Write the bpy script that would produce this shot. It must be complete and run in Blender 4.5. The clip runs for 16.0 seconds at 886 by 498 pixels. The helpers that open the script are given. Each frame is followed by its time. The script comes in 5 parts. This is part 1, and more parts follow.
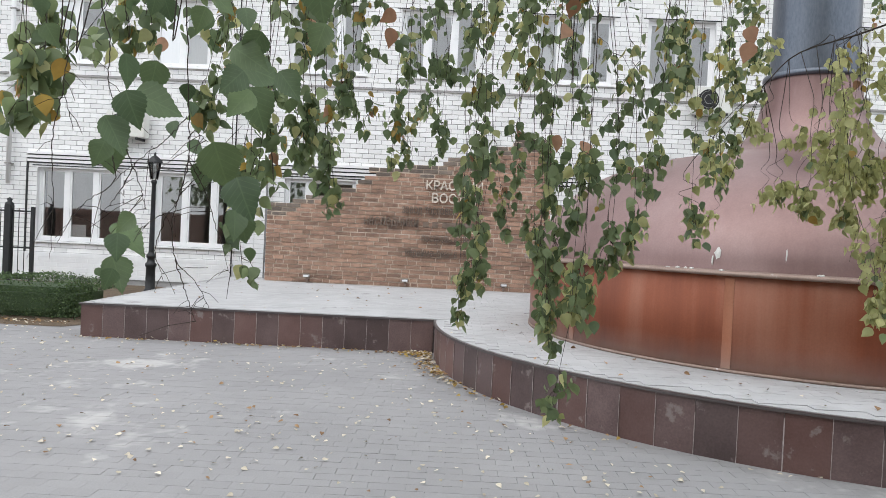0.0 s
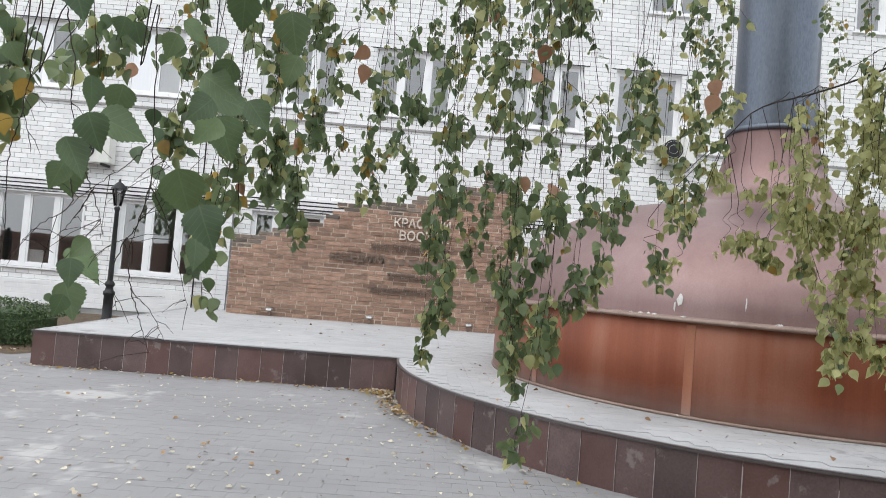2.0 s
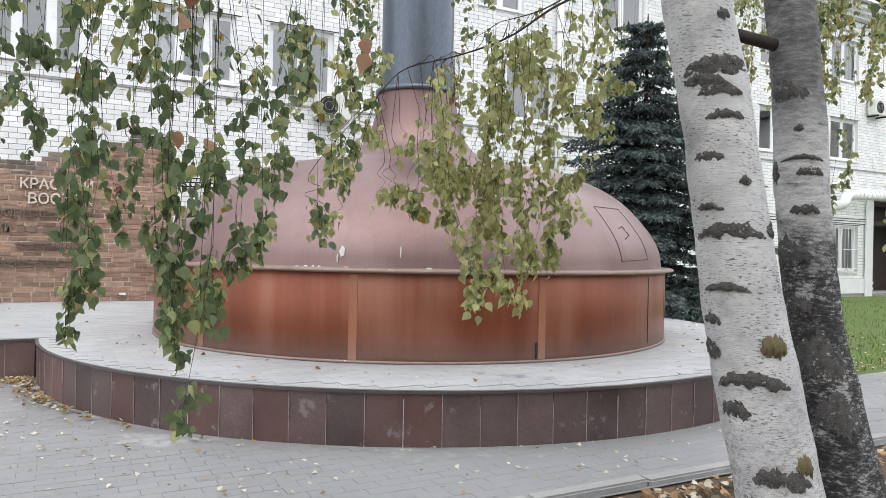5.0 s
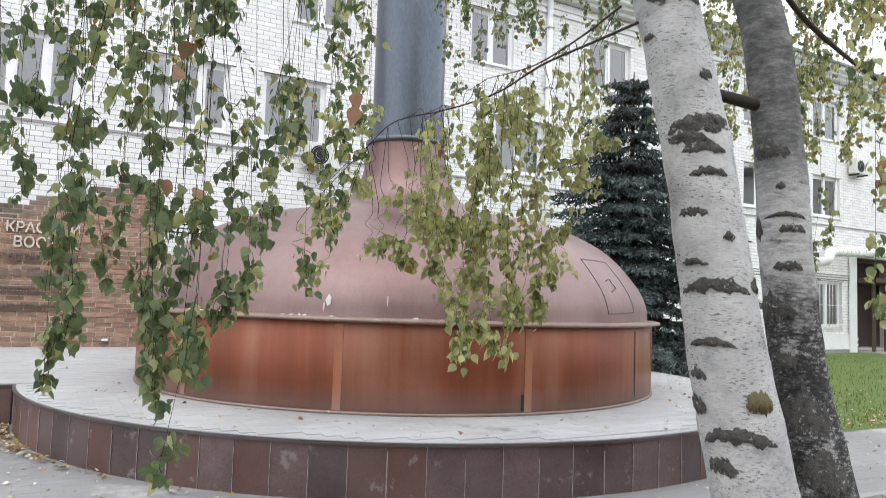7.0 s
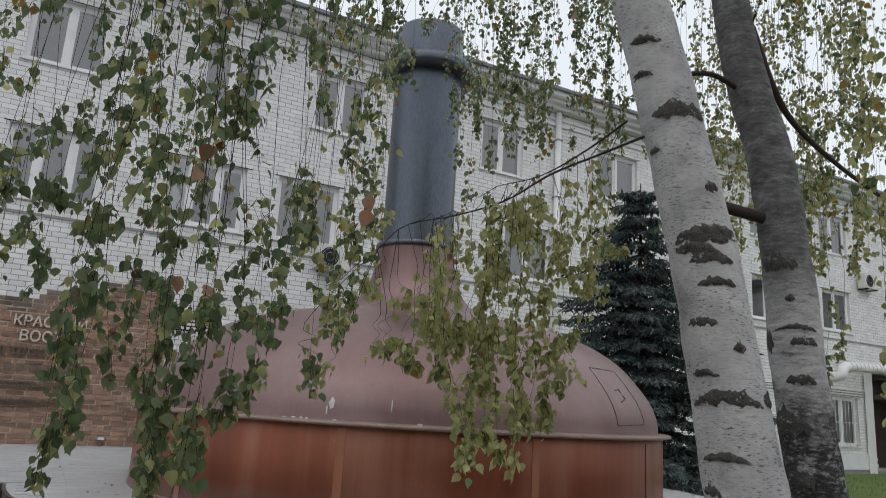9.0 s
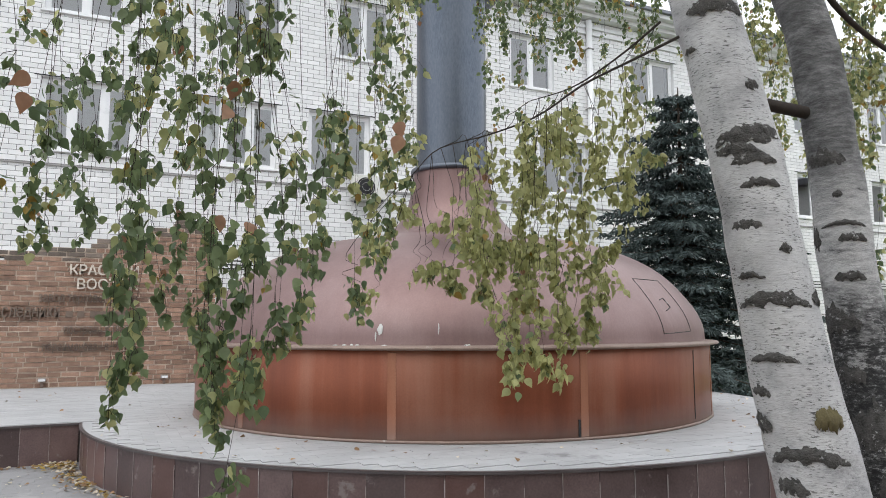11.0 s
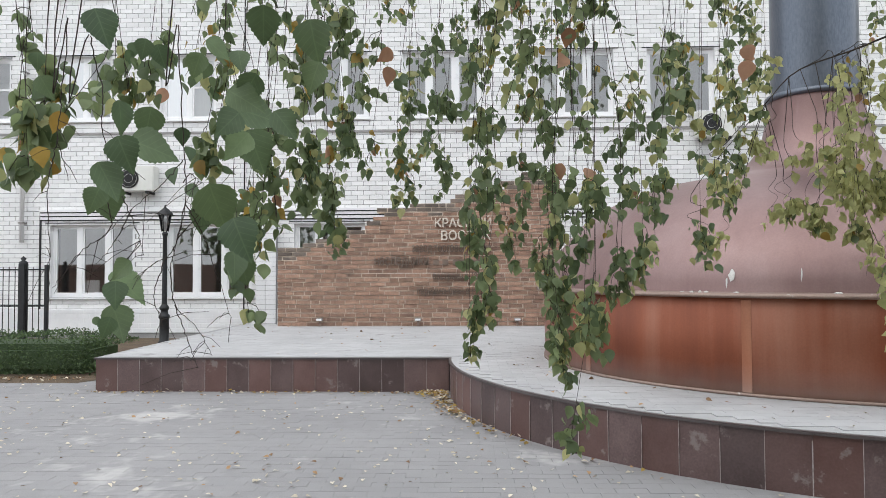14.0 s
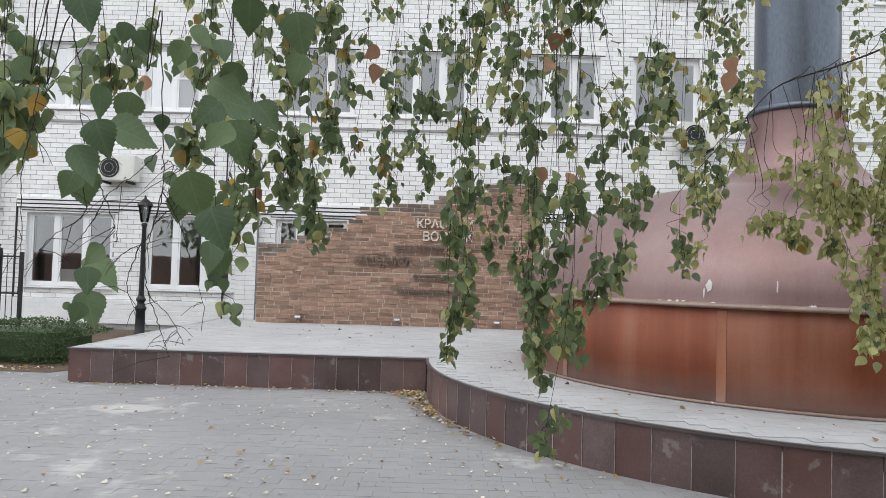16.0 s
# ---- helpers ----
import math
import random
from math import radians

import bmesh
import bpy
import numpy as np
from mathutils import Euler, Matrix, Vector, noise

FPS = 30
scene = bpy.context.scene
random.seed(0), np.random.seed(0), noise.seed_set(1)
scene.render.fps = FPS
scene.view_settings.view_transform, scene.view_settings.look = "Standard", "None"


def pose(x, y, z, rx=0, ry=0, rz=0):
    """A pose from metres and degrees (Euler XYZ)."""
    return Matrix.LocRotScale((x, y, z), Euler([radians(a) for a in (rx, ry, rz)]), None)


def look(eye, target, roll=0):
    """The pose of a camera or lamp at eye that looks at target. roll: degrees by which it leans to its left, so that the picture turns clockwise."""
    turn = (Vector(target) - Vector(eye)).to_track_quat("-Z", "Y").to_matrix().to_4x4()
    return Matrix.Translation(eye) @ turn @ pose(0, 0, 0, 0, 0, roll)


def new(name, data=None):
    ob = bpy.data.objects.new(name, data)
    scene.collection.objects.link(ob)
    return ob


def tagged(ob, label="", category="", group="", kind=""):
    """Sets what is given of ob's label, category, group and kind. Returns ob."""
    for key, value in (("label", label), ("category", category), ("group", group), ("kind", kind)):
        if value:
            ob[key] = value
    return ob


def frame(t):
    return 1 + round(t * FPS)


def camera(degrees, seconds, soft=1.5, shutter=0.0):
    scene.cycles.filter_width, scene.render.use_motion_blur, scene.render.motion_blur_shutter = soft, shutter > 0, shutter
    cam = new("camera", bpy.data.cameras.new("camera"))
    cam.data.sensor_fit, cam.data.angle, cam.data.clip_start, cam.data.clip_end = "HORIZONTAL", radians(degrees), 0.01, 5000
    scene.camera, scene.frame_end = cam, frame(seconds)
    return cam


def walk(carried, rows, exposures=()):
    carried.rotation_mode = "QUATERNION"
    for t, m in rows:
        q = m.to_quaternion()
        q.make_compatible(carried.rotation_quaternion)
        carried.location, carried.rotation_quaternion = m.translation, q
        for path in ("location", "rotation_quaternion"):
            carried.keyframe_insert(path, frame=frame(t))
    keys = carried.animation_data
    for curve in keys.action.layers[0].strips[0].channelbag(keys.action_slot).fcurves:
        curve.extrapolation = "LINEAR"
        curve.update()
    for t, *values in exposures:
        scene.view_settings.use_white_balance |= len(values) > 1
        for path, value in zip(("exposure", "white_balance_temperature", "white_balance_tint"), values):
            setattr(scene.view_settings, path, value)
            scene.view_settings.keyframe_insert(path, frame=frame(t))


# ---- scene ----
# ---- camera ----
cam = camera(63.66, 16.0, soft=0.82, shutter=0.3)
PATH = [
    (0.0, -0.004, -0.013, 1.331, 0.97, -1.07, -2.70),
    (0.5, -0.004, -0.014, 1.329, 0.51, -0.96, -2.89),
    (1.0, -0.002, -0.015, 1.329, -0.43, -1.45, -2.44),
    (1.5, -0.005, -0.005, 1.329, -0.76, -0.39, -3.47),
    (2.0, -0.003, -0.005, 1.330, -1.74, 2.18, -4.65),
    (2.5, -0.004, 0.001, 1.331, -2.64, 3.76, -4.05),
    (3.0, -0.003, 0.009, 1.331, -12.59, 3.84, -5.85),
    (3.5, -0.002, 0.013, 1.334, -23.93, 0.85, -3.98),
    (4.0, -0.001, 0.015, 1.336, -27.93, -0.64, -2.84),
    (4.2, 0.001, 0.007, 1.335, -27.97, 0.38, -2.10),
    (6.3, -0.004, 0.002, 1.331, -28.53, -0.41, -0.67),
    (6.5, -0.004, -0.001, 1.332, -28.61, 0.35, -0.90),
    (7.0, 0.000, -0.002, 1.336, -29.21, 4.02, -2.00),
    (7.5, 0.003, 0.000, 1.341, -29.38, 8.56, -3.01),
    (8.0, 0.002, -0.002, 1.340, -29.43, 13.01, -3.49),
    (8.5, -0.000, -0.002, 1.337, -29.19, 15.21, -3.93),
    (9.0, -0.002, -0.003, 1.333, -28.80, 12.36, -3.49),
    (11.3, -0.000, -0.005, 1.329, -24.41, 5.72, 0.65),
    (11.5, 0.001, -0.004, 1.329, -23.19, 5.61, 0.31),
    (12.0, 0.001, -0.000, 1.327, -19.63, 4.94, 0.20),
    (12.5, 0.003, 0.004, 1.327, -14.04, 3.94, -0.24),
    (13.0, 0.005, 0.000, 1.328, -7.73, 3.40, -0.60),
    (13.5, 0.003, 0.003, 1.327, -2.36, 3.09, -0.29),
    (14.0, 0.004, 0.002, 1.325, 1.89, 1.92, 0.24),
    (14.5, 0.001, 0.007, 1.320, 1.43, 1.74, -0.06),
    (15.0, 0.003, 0.005, 1.320, 0.75, 2.07, -0.96),
    (15.5, 0.005, 0.004, 1.322, 0.49, 2.14, -1.55),
    (16.0, 0.008, 0.002, 1.321, 0.36, 2.05, -1.71),
]
EXPOSURES = [(0.0, 0.9), (2.5, 0.9), (3.5, 1.05), (7.0, 1.05), (7.5, 0.88), (8.0, 0.52), (8.5, 0.12), (9.0, -0.1), (11.3, 0.8), (12.5, 0.8), (14.0, 0.82), (16.0, 0.76)]
walk(cam, [(t, pose(x, y, z, 90 + pitch, roll, yaw)) for t, x, y, z, yaw, pitch, roll in PATH], EXPOSURES)

# ---- light: an overcast day ----
world = bpy.data.worlds.new("sky")
scene.world = world
world.use_nodes = True
wn, wl = world.node_tree.nodes, world.node_tree.links
sky = wn.new("ShaderNodeTexSky")
sky.sky_type, sky.sun_disc = "NISHITA", False
sky.sun_elevation, sky.sun_rotation = radians(62), radians(219)
sky.air_density, sky.dust_density, sky.ozone_density = 1.0, 6.0, 1.0
haze = wn.new("ShaderNodeMixRGB")
haze.inputs["Fac"].default_value = 0.85
haze.inputs["Color2"].default_value = (10.2, 10.7, 11.3, 1)
wl.new(sky.outputs[0], haze.inputs["Color1"])
wl.new(haze.outputs[0], wn["Background"].inputs["Color"])
wn["Background"].inputs["Strength"].default_value = 0.1
sun = new("sun", bpy.data.lights.new("sun", "SUN"))
sun.data.energy, sun.data.angle, sun.data.color = 0.35, radians(60), (1.0, 0.97, 0.92)
sun.matrix_world = look((-8, -10, 24), (0, 0, 0))


# ---- materials ----
def node(nt, kind, **inputs):
    n = nt.nodes.new(kind)
    for key, value in inputs.items():
        n.inputs[key.replace("_", " ")].default_value = value
    return n


def ramp(nt, fac, stops):
    n = nt.nodes.new("ShaderNodeValToRGB")
    els = n.color_ramp.elements
    while len(els) < len(stops):
        els.new(0.5)
    for el, (p, c) in zip(els, stops):
        el.position = p
        el.color = (c, c, c, 1) if isinstance(c, (int, float)) else (*c, 1)
    nt.links.new(fac, n.inputs[0])
    return n.outputs[0]


def mixed(nt, fac, a, b, how="MIX"):
    n = nt.nodes.new("ShaderNodeMixRGB")
    n.blend_type = how
    for key, value in (("Fac", fac), ("Color1", a), ("Color2", b)):
        if isinstance(value, (int, float)):
            n.inputs[key].default_value = value if key == "Fac" else (value, value, value, 1)
        elif isinstance(value, tuple):
            n.inputs[key].default_value = (*value, 1)
        else:
            nt.links.new(value, n.inputs[key])
    return n.outputs[0]


def coords(nt, scale=(1, 1, 1)):
    g = nt.nodes.new("ShaderNodeNewGeometry")
    m = nt.nodes.new("ShaderNodeMapping")
    m.inputs["Scale"].default_value = scale
    nt.links.new(g.outputs["Position"], m.inputs[0])
    return m.outputs[0]


def grain(nt, vec, scale, detail=4, rough=0.6):
    n = node(nt, "ShaderNodeTexNoise", Scale=scale, Detail=detail, Roughness=rough)
    nt.links.new(vec, n.inputs["Vector"])
    return n.outputs["Fac"]


def chance(nt):
    """A number for each piece, whether an object of its own or an island of a mesh."""
    a = nt.nodes.new("ShaderNodeObjectInfo").outputs["Random"]
    b = nt.nodes.new("ShaderNodeNewGeometry").outputs["Random Per Island"]
    m = nt.nodes.new("ShaderNodeMath")
    m.operation = "ADD"
    nt.links.new(a, m.inputs[0]), nt.links.new(b, m.inputs[1])
    w = nt.nodes.new("ShaderNodeMath")
    w.operation = "FRACT"
    nt.links.new(m.outputs[0], w.inputs[0])
    return w.outputs[0]


def relief(nt, bsdf, height, strength, distance=0.01):
    b = node(nt, "ShaderNodeBump", Strength=strength, Distance=distance)
    nt.links.new(height, b.inputs["Height"])
    nt.links.new(b.outputs[0], bsdf.inputs["Normal"])


def surface(name, dark, light, scale=8, fine=90, rough=0.8, metal=0.0, bump=0.3, depth=0.004, pieces=None, stretch=(1, 1, 1), spot=None, tint=None):
    """A procedural surface: a broad and a fine noise between two colours; pieces: (low, high) brightness from piece to piece; tint: a colour that some pieces lean to; spot: (colour, threshold, scale)."""
    m = bpy.data.materials.new(name)
    m.use_nodes = True
    nt = m.node_tree
    bsdf = nt.nodes["Principled BSDF"]
    vec = coords(nt, stretch)
    broad, small = grain(nt, vec, scale), grain(nt, vec, fine, 3)
    both = mixed(nt, 0.4, broad, small)
    col = ramp(nt, both, [(0.32, dark), (0.68, light)])
    if pieces:
        col = mixed(nt, 1.0, col, ramp(nt, chance(nt), [(0, pieces[0]), (1, pieces[1])]), "MULTIPLY")
    if tint:
        odd = nt.nodes.new("ShaderNodeMath")
        odd.operation = "FRACT"
        many = nt.nodes.new("ShaderNodeMath")
        many.operation = "MULTIPLY"
        many.inputs[1].default_value = 7.31
        nt.links.new(chance(nt), many.inputs[0]), nt.links.new(many.outputs[0], odd.inputs[0])
        col = mixed(nt, ramp(nt, odd.outputs[0], [(0.50, 0.0), (0.95, 0.36)]), col, tint)
    if spot:
        s = grain(nt, vec, spot[2], 5, 0.7)
        col = mixed(nt, ramp(nt, s, [(spot[1], 0.0), (spot[1] + 0.07, 1.0)]), col, spot[0])
    nt.links.new(col, bsdf.inputs["Base Color"])
    bsdf.inputs["Metallic"].default_value = metal
    r = ramp(nt, broad, [(0.3, max(0, rough - 0.1)), (0.7, min(1, rough + 0.1))])
    nt.links.new(r, bsdf.inputs["Roughness"])
    if bump:
        relief(nt, bsdf, both, bump, depth)
    return m


M_PAVER = surface("paver", (0.205, 0.202, 0.206), (0.300, 0.295, 0.297), 0.7, 110, 0.9, pieces=(0.97, 1.03), spot=((0.40, 0.39, 0.385), 0.57, 0.55))
M_JOINT = surface("sandy_joint", (0.20, 0.197, 0.20), (0.28, 0.276, 0.278), 2, 150, 0.95)
M_SLAB = surface("plinth_slab", (0.34, 0.34, 0.345), (0.45, 0.45, 0.455), 1.6, 120, 0.85, pieces=(0.93, 1.05), spot=((0.24, 0.235, 0.235), 0.63, 1.7))
M_GRANITE = surface("brown_granite", (0.062, 0.039, 0.038), (0.145, 0.098, 0.094), 3, 70, 0.40, bump=0.06, pieces=(0.68, 1.34), tint=(0.150, 0.058, 0.040), spot=((0.195, 0.160, 0.152), 0.59, 5))
M_EDGE = surface("granite_lip", (0.05, 0.04, 0.04), (0.10, 0.085, 0.085), 6, 200, 0.45, bump=0.05)
M_WHITEBRICK = surface("white_brick", (0.76, 0.76, 0.76), (0.87, 0.87, 0.865), 3, 110, 0.8, pieces=(0.90, 1.03))
M_WHITEMORTAR = surface("grey_mortar", (0.22, 0.215, 0.22), (0.34, 0.335, 0.335), 8, 150, 0.95)
M_WHITEPAINT = surface("white_paint", (0.70, 0.71, 0.72), (0.84, 0.84, 0.84), 2.5, 80, 0.7)
M_CONCRETE = surface("concrete", (0.24, 0.235, 0.23), (0.38, 0.37, 0.36), 3, 120, 0.9)
M_OLDBRICK = surface("old_brick", (0.20, 0.115, 0.082), (0.45, 0.285, 0.205), 11, 90, 0.9, bump=1.0, depth=0.02, pieces=(0.66, 1.2), spot=((0.11, 0.085, 0.07), 0.63, 2.6))
M_CRESTBRICK = surface("sooty_brick", (0.10, 0.085, 0.072), (0.24, 0.19, 0.155), 9, 100, 0.95, bump=0.8, depth=0.012, pieces=(0.6, 1.3))
M_OLDMORTAR = surface("old_mortar", (0.36, 0.285, 0.225), (0.74, 0.63, 0.53), 5, 140, 0.95, bump=0.6)
M_LETTER = surface("bronze_letter", (0.125, 0.090, 0.070), (0.23, 0.175, 0.14), 20, 200, 0.5, metal=0.3)
M_LETTER_PALE = surface("pale_letter", (0.56, 0.49, 0.42), (0.72, 0.65, 0.57), 20, 200, 0.5, metal=0.1)
M_PVC = surface("white_pvc", (0.76, 0.77, 0.78), (0.84, 0.84, 0.84), 4, 60, 0.35, bump=0.02)
M_BLACK = surface("black_iron", (0.012, 0.013, 0.014), (0.035, 0.036, 0.038), 12, 160, 0.5, metal=0.3)
M_GREYTUBE = surface("chimney_steel", (0.075, 0.090, 0.115), (0.165, 0.180, 0.210), 1.4, 60, 0.36, metal=0.75, bump=0.08, stretch=(1, 1, 0.3), spot=((0.20, 0.15, 0.12), 0.66, 1.6))
M_RUSTRIM = surface("rim_metal", (0.20, 0.135, 0.11), (0.34, 0.26, 0.22), 6, 90, 0.5, metal=0.4, spot=((0.6, 0.58, 0.55), 0.66, 9))
M_PLASTIC = surface("cream_plastic", (0.62, 0.62, 0.58), (0.72, 0.72, 0.68), 5, 90, 0.5, bump=0.05)
M_DARKGAP = surface("dark_gap", (0.01, 0.01, 0.011), (0.03, 0.03, 0.032), 5, 90, 0.7)
M_ROOM = surface("dim_room", (0.46, 0.44, 0.42), (0.62, 0.60, 0.57), 1.5, 20, 0.9)
M_CURTAIN = surface("blind", (0.74, 0.74, 0.75), (0.85, 0.85, 0.85), 6, 60, 0.9, stretch=(8, 1, 0.3))
M_SOIL = surface("soil", (0.05, 0.035, 0.022), (0.15, 0.105, 0.065), 5, 70, 0.97, bump=0.8, depth=0.02)
M_GRASSGROUND = surface("grassy_ground", (0.06, 0.10, 0.018), (0.12, 0.17, 0.035), 1.2, 40, 0.95, bump=0.8, depth=0.02, spot=((0.16, 0.12, 0.06), 0.62, 0.8))
M_GROUND = surface("ground", (0.16, 0.155, 0.15), (0.25, 0.24, 0.23), 0.8, 60, 0.95)
M_BARKTWIG = surface("twig_bark", (0.016, 0.012, 0.010), (0.055, 0.042, 0.034), 30, 200, 0.85)
M_FIRBARK = surface("fir_bark", (0.03, 0.022, 0.016), (0.08, 0.06, 0.045), 12, 120, 0.95)
M_DOOR = surface("dark_door", (0.025, 0.014, 0.012), (0.055, 0.03, 0.026), 3, 60, 0.5)
M_DARKWOOD = surface("dark_timber", (0.035, 0.024, 0.017), (0.09, 0.062, 0.045), 3, 60, 0.7, stretch=(1, 1, 0.2))
M_ROOF = surface("roof_sheet", (0.14, 0.15, 0.17), (0.22, 0.23, 0.26), 2, 40, 0.5, metal=0.3)
M_FARWALL = surface("far_brick", (0.20, 0.12, 0.095), (0.32, 0.21, 0.17), 1.5, 30, 0.9)


def foliage_material(name, dark, light, rough=0.5, through_leaf=0.3):
    m = bpy.data.materials.new(name)
    m.use_nodes = True
    nt = m.node_tree
    bsdf = nt.nodes["Principled BSDF"]
    pick = chance(nt)
    col = ramp(nt, pick, [(0.0, dark), (0.85, light), (1.0, tuple(min(1, c * 1.25) for c in light))])
    col = mixed(nt, 0.35, col, ramp(nt, grain(nt, coords(nt), 45), [(0.3, 0.25), (0.7, 0.9)]), "MULTIPLY")
    nt.links.new(col, bsdf.inputs["Base Color"])
    bsdf.inputs["Roughness"].default_value = rough
    tr = nt.nodes.new("ShaderNodeBsdfTranslucent")
    nt.links.new(col, tr.inputs["Color"])
    mx = nt.nodes.new("ShaderNodeMixShader")
    mx.inputs[0].default_value = through_leaf
    nt.links.new(bsdf.outputs[0], mx.inputs[1])
    nt.links.new(tr.outputs[0], mx.inputs[2])
    nt.links.new(mx.outputs[0], nt.nodes["Material Output"].inputs["Surface"])
    return m


M_LEAF = foliage_material("birch_leaf", (0.118, 0.176, 0.088), (0.26, 0.33, 0.162), 0.45, 0.5)
M_LEAFLIGHT = foliage_material("birch_leaf_light", (0.36, 0.385, 0.16), (0.60, 0.60, 0.29), 0.45, 0.5)
M_LEAFYELLOW = foliage_material("yellow_leaf", (0.30, 0.19, 0.045), (0.52, 0.36, 0.09), 0.5, 0.45)
M_LEAFORANGE = foliage_material("orange_leaf", (0.36, 0.19, 0.11), (0.60, 0.36, 0.24), 0.5, 0.4)
M_LITTER = foliage_material("dry_leaf", (0.44, 0.385, 0.29), (0.70, 0.63, 0.51), 0.8, 0.1)
M_LITTERBROWN = foliage_material("brown_dry_leaf", (0.16, 0.085, 0.04), (0.42, 0.26, 0.13), 0.8, 0.1)
M_NEEDLE = foliage_material("blue_spruce_needle", (0.030, 0.050, 0.048), (0.125, 0.165, 0.162), 0.7, 0.1)
M_HEDGE = foliage_material("hedge_leaf", (0.035, 0.07, 0.028), (0.11, 0.17, 0.06), 0.55, 0.2)
M_GRASS = foliage_material("grass_blade", (0.085, 0.14, 0.02), (0.16, 0.235, 0.04), 0.6, 0.3)


def veined_leaf(name, dark, light):
    """A large leaf: its own midrib and side veins paler than the blade."""
    m = foliage_material(name, dark, light, 0.45, 0.3)
    nt = m.node_tree
    tc = nt.nodes.new("ShaderNodeTexCoord")
    sep = nt.nodes.new("ShaderNodeSeparateXYZ")
    nt.links.new(tc.outputs["Object"], sep.inputs[0])

    def calc(how, a, b=0.0):
        n = nt.nodes.new("ShaderNodeMath")
        n.operation = how
        for k, v in ((0, a), (1, b)):
            if isinstance(v, (int, float)):
                n.inputs[k].default_value = v
            else:
                nt.links.new(v, n.inputs[k])
        return n.outputs[0]

    across = calc("ABSOLUTE", sep.outputs["Y"])
    ribs = calc("SINE", calc("MULTIPLY", calc("SUBTRACT", sep.outputs["X"], calc("MULTIPLY", across, 0.85)), 44.0))
    side = ramp(nt, ribs, [(0.90, 0.0), (1.0, 1.0)])
    mid = ramp(nt, across, [(0.008, 1.0), (0.02, 0.0)])
    vein = mixed(nt, 1.0, side, mid, "LIGHTEN")
    for bsdf, key in ((nt.nodes["Principled BSDF"], "Base Color"), (nt.nodes["Translucent BSDF"], "Color")):
        was = bsdf.inputs[key].links[0].from_socket
        nt.links.new(mixed(nt, mixed(nt, 1.0, vein, 0.16, "MULTIPLY"), was, tuple(min(1, c * 1.7) for c in light)), bsdf.inputs[key])
    return m


M_LEAFBIG = veined_leaf("large_birch_leaf", (0.075, 0.125, 0.062), (0.140, 0.205, 0.095))


def glass_material(name="window_glass", coat=0.0):
    """Clear window glass; coat: the share that a mirrored film throws back."""
    m = bpy.data.materials.new(name)
    m.use_nodes = True
    nt = m.node_tree
    nt.nodes.remove(nt.nodes["Principled BSDF"])
    fres = node(nt, "ShaderNodeFresnel", IOR=2.5)
    gl = node(nt, "ShaderNodeBsdfGlossy", Roughness=0.02)
    tr = node(nt, "ShaderNodeBsdfTransparent", Color=(0.86, 0.89, 0.89, 1))
    mx = nt.nodes.new("ShaderNodeMixShader")
    nt.links.new(ramp(nt, fres.outputs[0], [(0.0, coat), (1.0, 1.0)]), mx.inputs[0])
    nt.links.new(tr.outputs[0], mx.inputs[1]), nt.links.new(gl.outputs[0], mx.inputs[2])
    nt.links.new(mx.outputs[0], nt.nodes["Material Output"].inputs["Surface"])
    n = grain(nt, coords(nt), 1.1, 2)
    relief(nt, gl, n, 0.05, 0.02)
    return m


M_GLASS = glass_material(coat=0.06)
M_GLASSCOATED = glass_material("coated_glass", 0.45)


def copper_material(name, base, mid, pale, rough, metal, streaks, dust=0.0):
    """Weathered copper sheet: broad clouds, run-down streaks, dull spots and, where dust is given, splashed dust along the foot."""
    m = bpy.data.materials.new(name)
    m.use_nodes = True
    nt = m.node_tree
    bsdf = nt.nodes["Principled BSDF"]
    clouds = grain(nt, coords(nt), 0.75, 5, 0.55)
    runs = grain(nt, coords(nt, (1.5, 1.5, 0.12)), 1.0, 3, 0.5)
    thin = grain(nt, coords(nt, (1, 1, 0.05)), 16, 4, 0.7)
    fine = grain(nt, coords(nt), 70, 3)
    both = mixed(nt, 0.09, mixed(nt, streaks, clouds, runs), thin)
    col = ramp(nt, both, [(0.38, base), (0.50, mid), (0.63, pale)])
    col = mixed(nt, 0.22, col, ramp(nt, fine, [(0.35, 0.6), (0.65, 1.0)]), "MULTIPLY")
    spots = grain(nt, coords(nt), 13, 7, 0.8)
    col = mixed(nt, ramp(nt, spots, [(0.64, 0.0), (0.74, 0.45)]), col, tuple(c * 0.5 for c in base))
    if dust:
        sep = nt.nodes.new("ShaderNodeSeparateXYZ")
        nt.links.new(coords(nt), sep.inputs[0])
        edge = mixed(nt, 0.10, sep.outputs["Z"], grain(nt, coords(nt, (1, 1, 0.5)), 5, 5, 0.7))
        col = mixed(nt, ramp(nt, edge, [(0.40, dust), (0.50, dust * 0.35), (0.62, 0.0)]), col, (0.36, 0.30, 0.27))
    nt.links.new(col, bsdf.inputs["Base Color"])
    bsdf.inputs["Metallic"].default_value = metal
    nt.links.new(ramp(nt, mixed(nt, 0.5, clouds, runs), [(0.3, rough - 0.07), (0.7, rough + 0.09)]), bsdf.inputs["Roughness"])
    relief(nt, bsdf, mixed(nt, 0.3, clouds, thin), 0.18, 0.03)
    return m


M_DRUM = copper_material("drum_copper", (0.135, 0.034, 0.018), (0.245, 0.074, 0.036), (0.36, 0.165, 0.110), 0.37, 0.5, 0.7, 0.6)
M_DOME = copper_material("dome_copper", (0.185, 0.110, 0.103), (0.255, 0.164, 0.156), (0.335, 0.235, 0.225), 0.42, 0.5, 0.35)


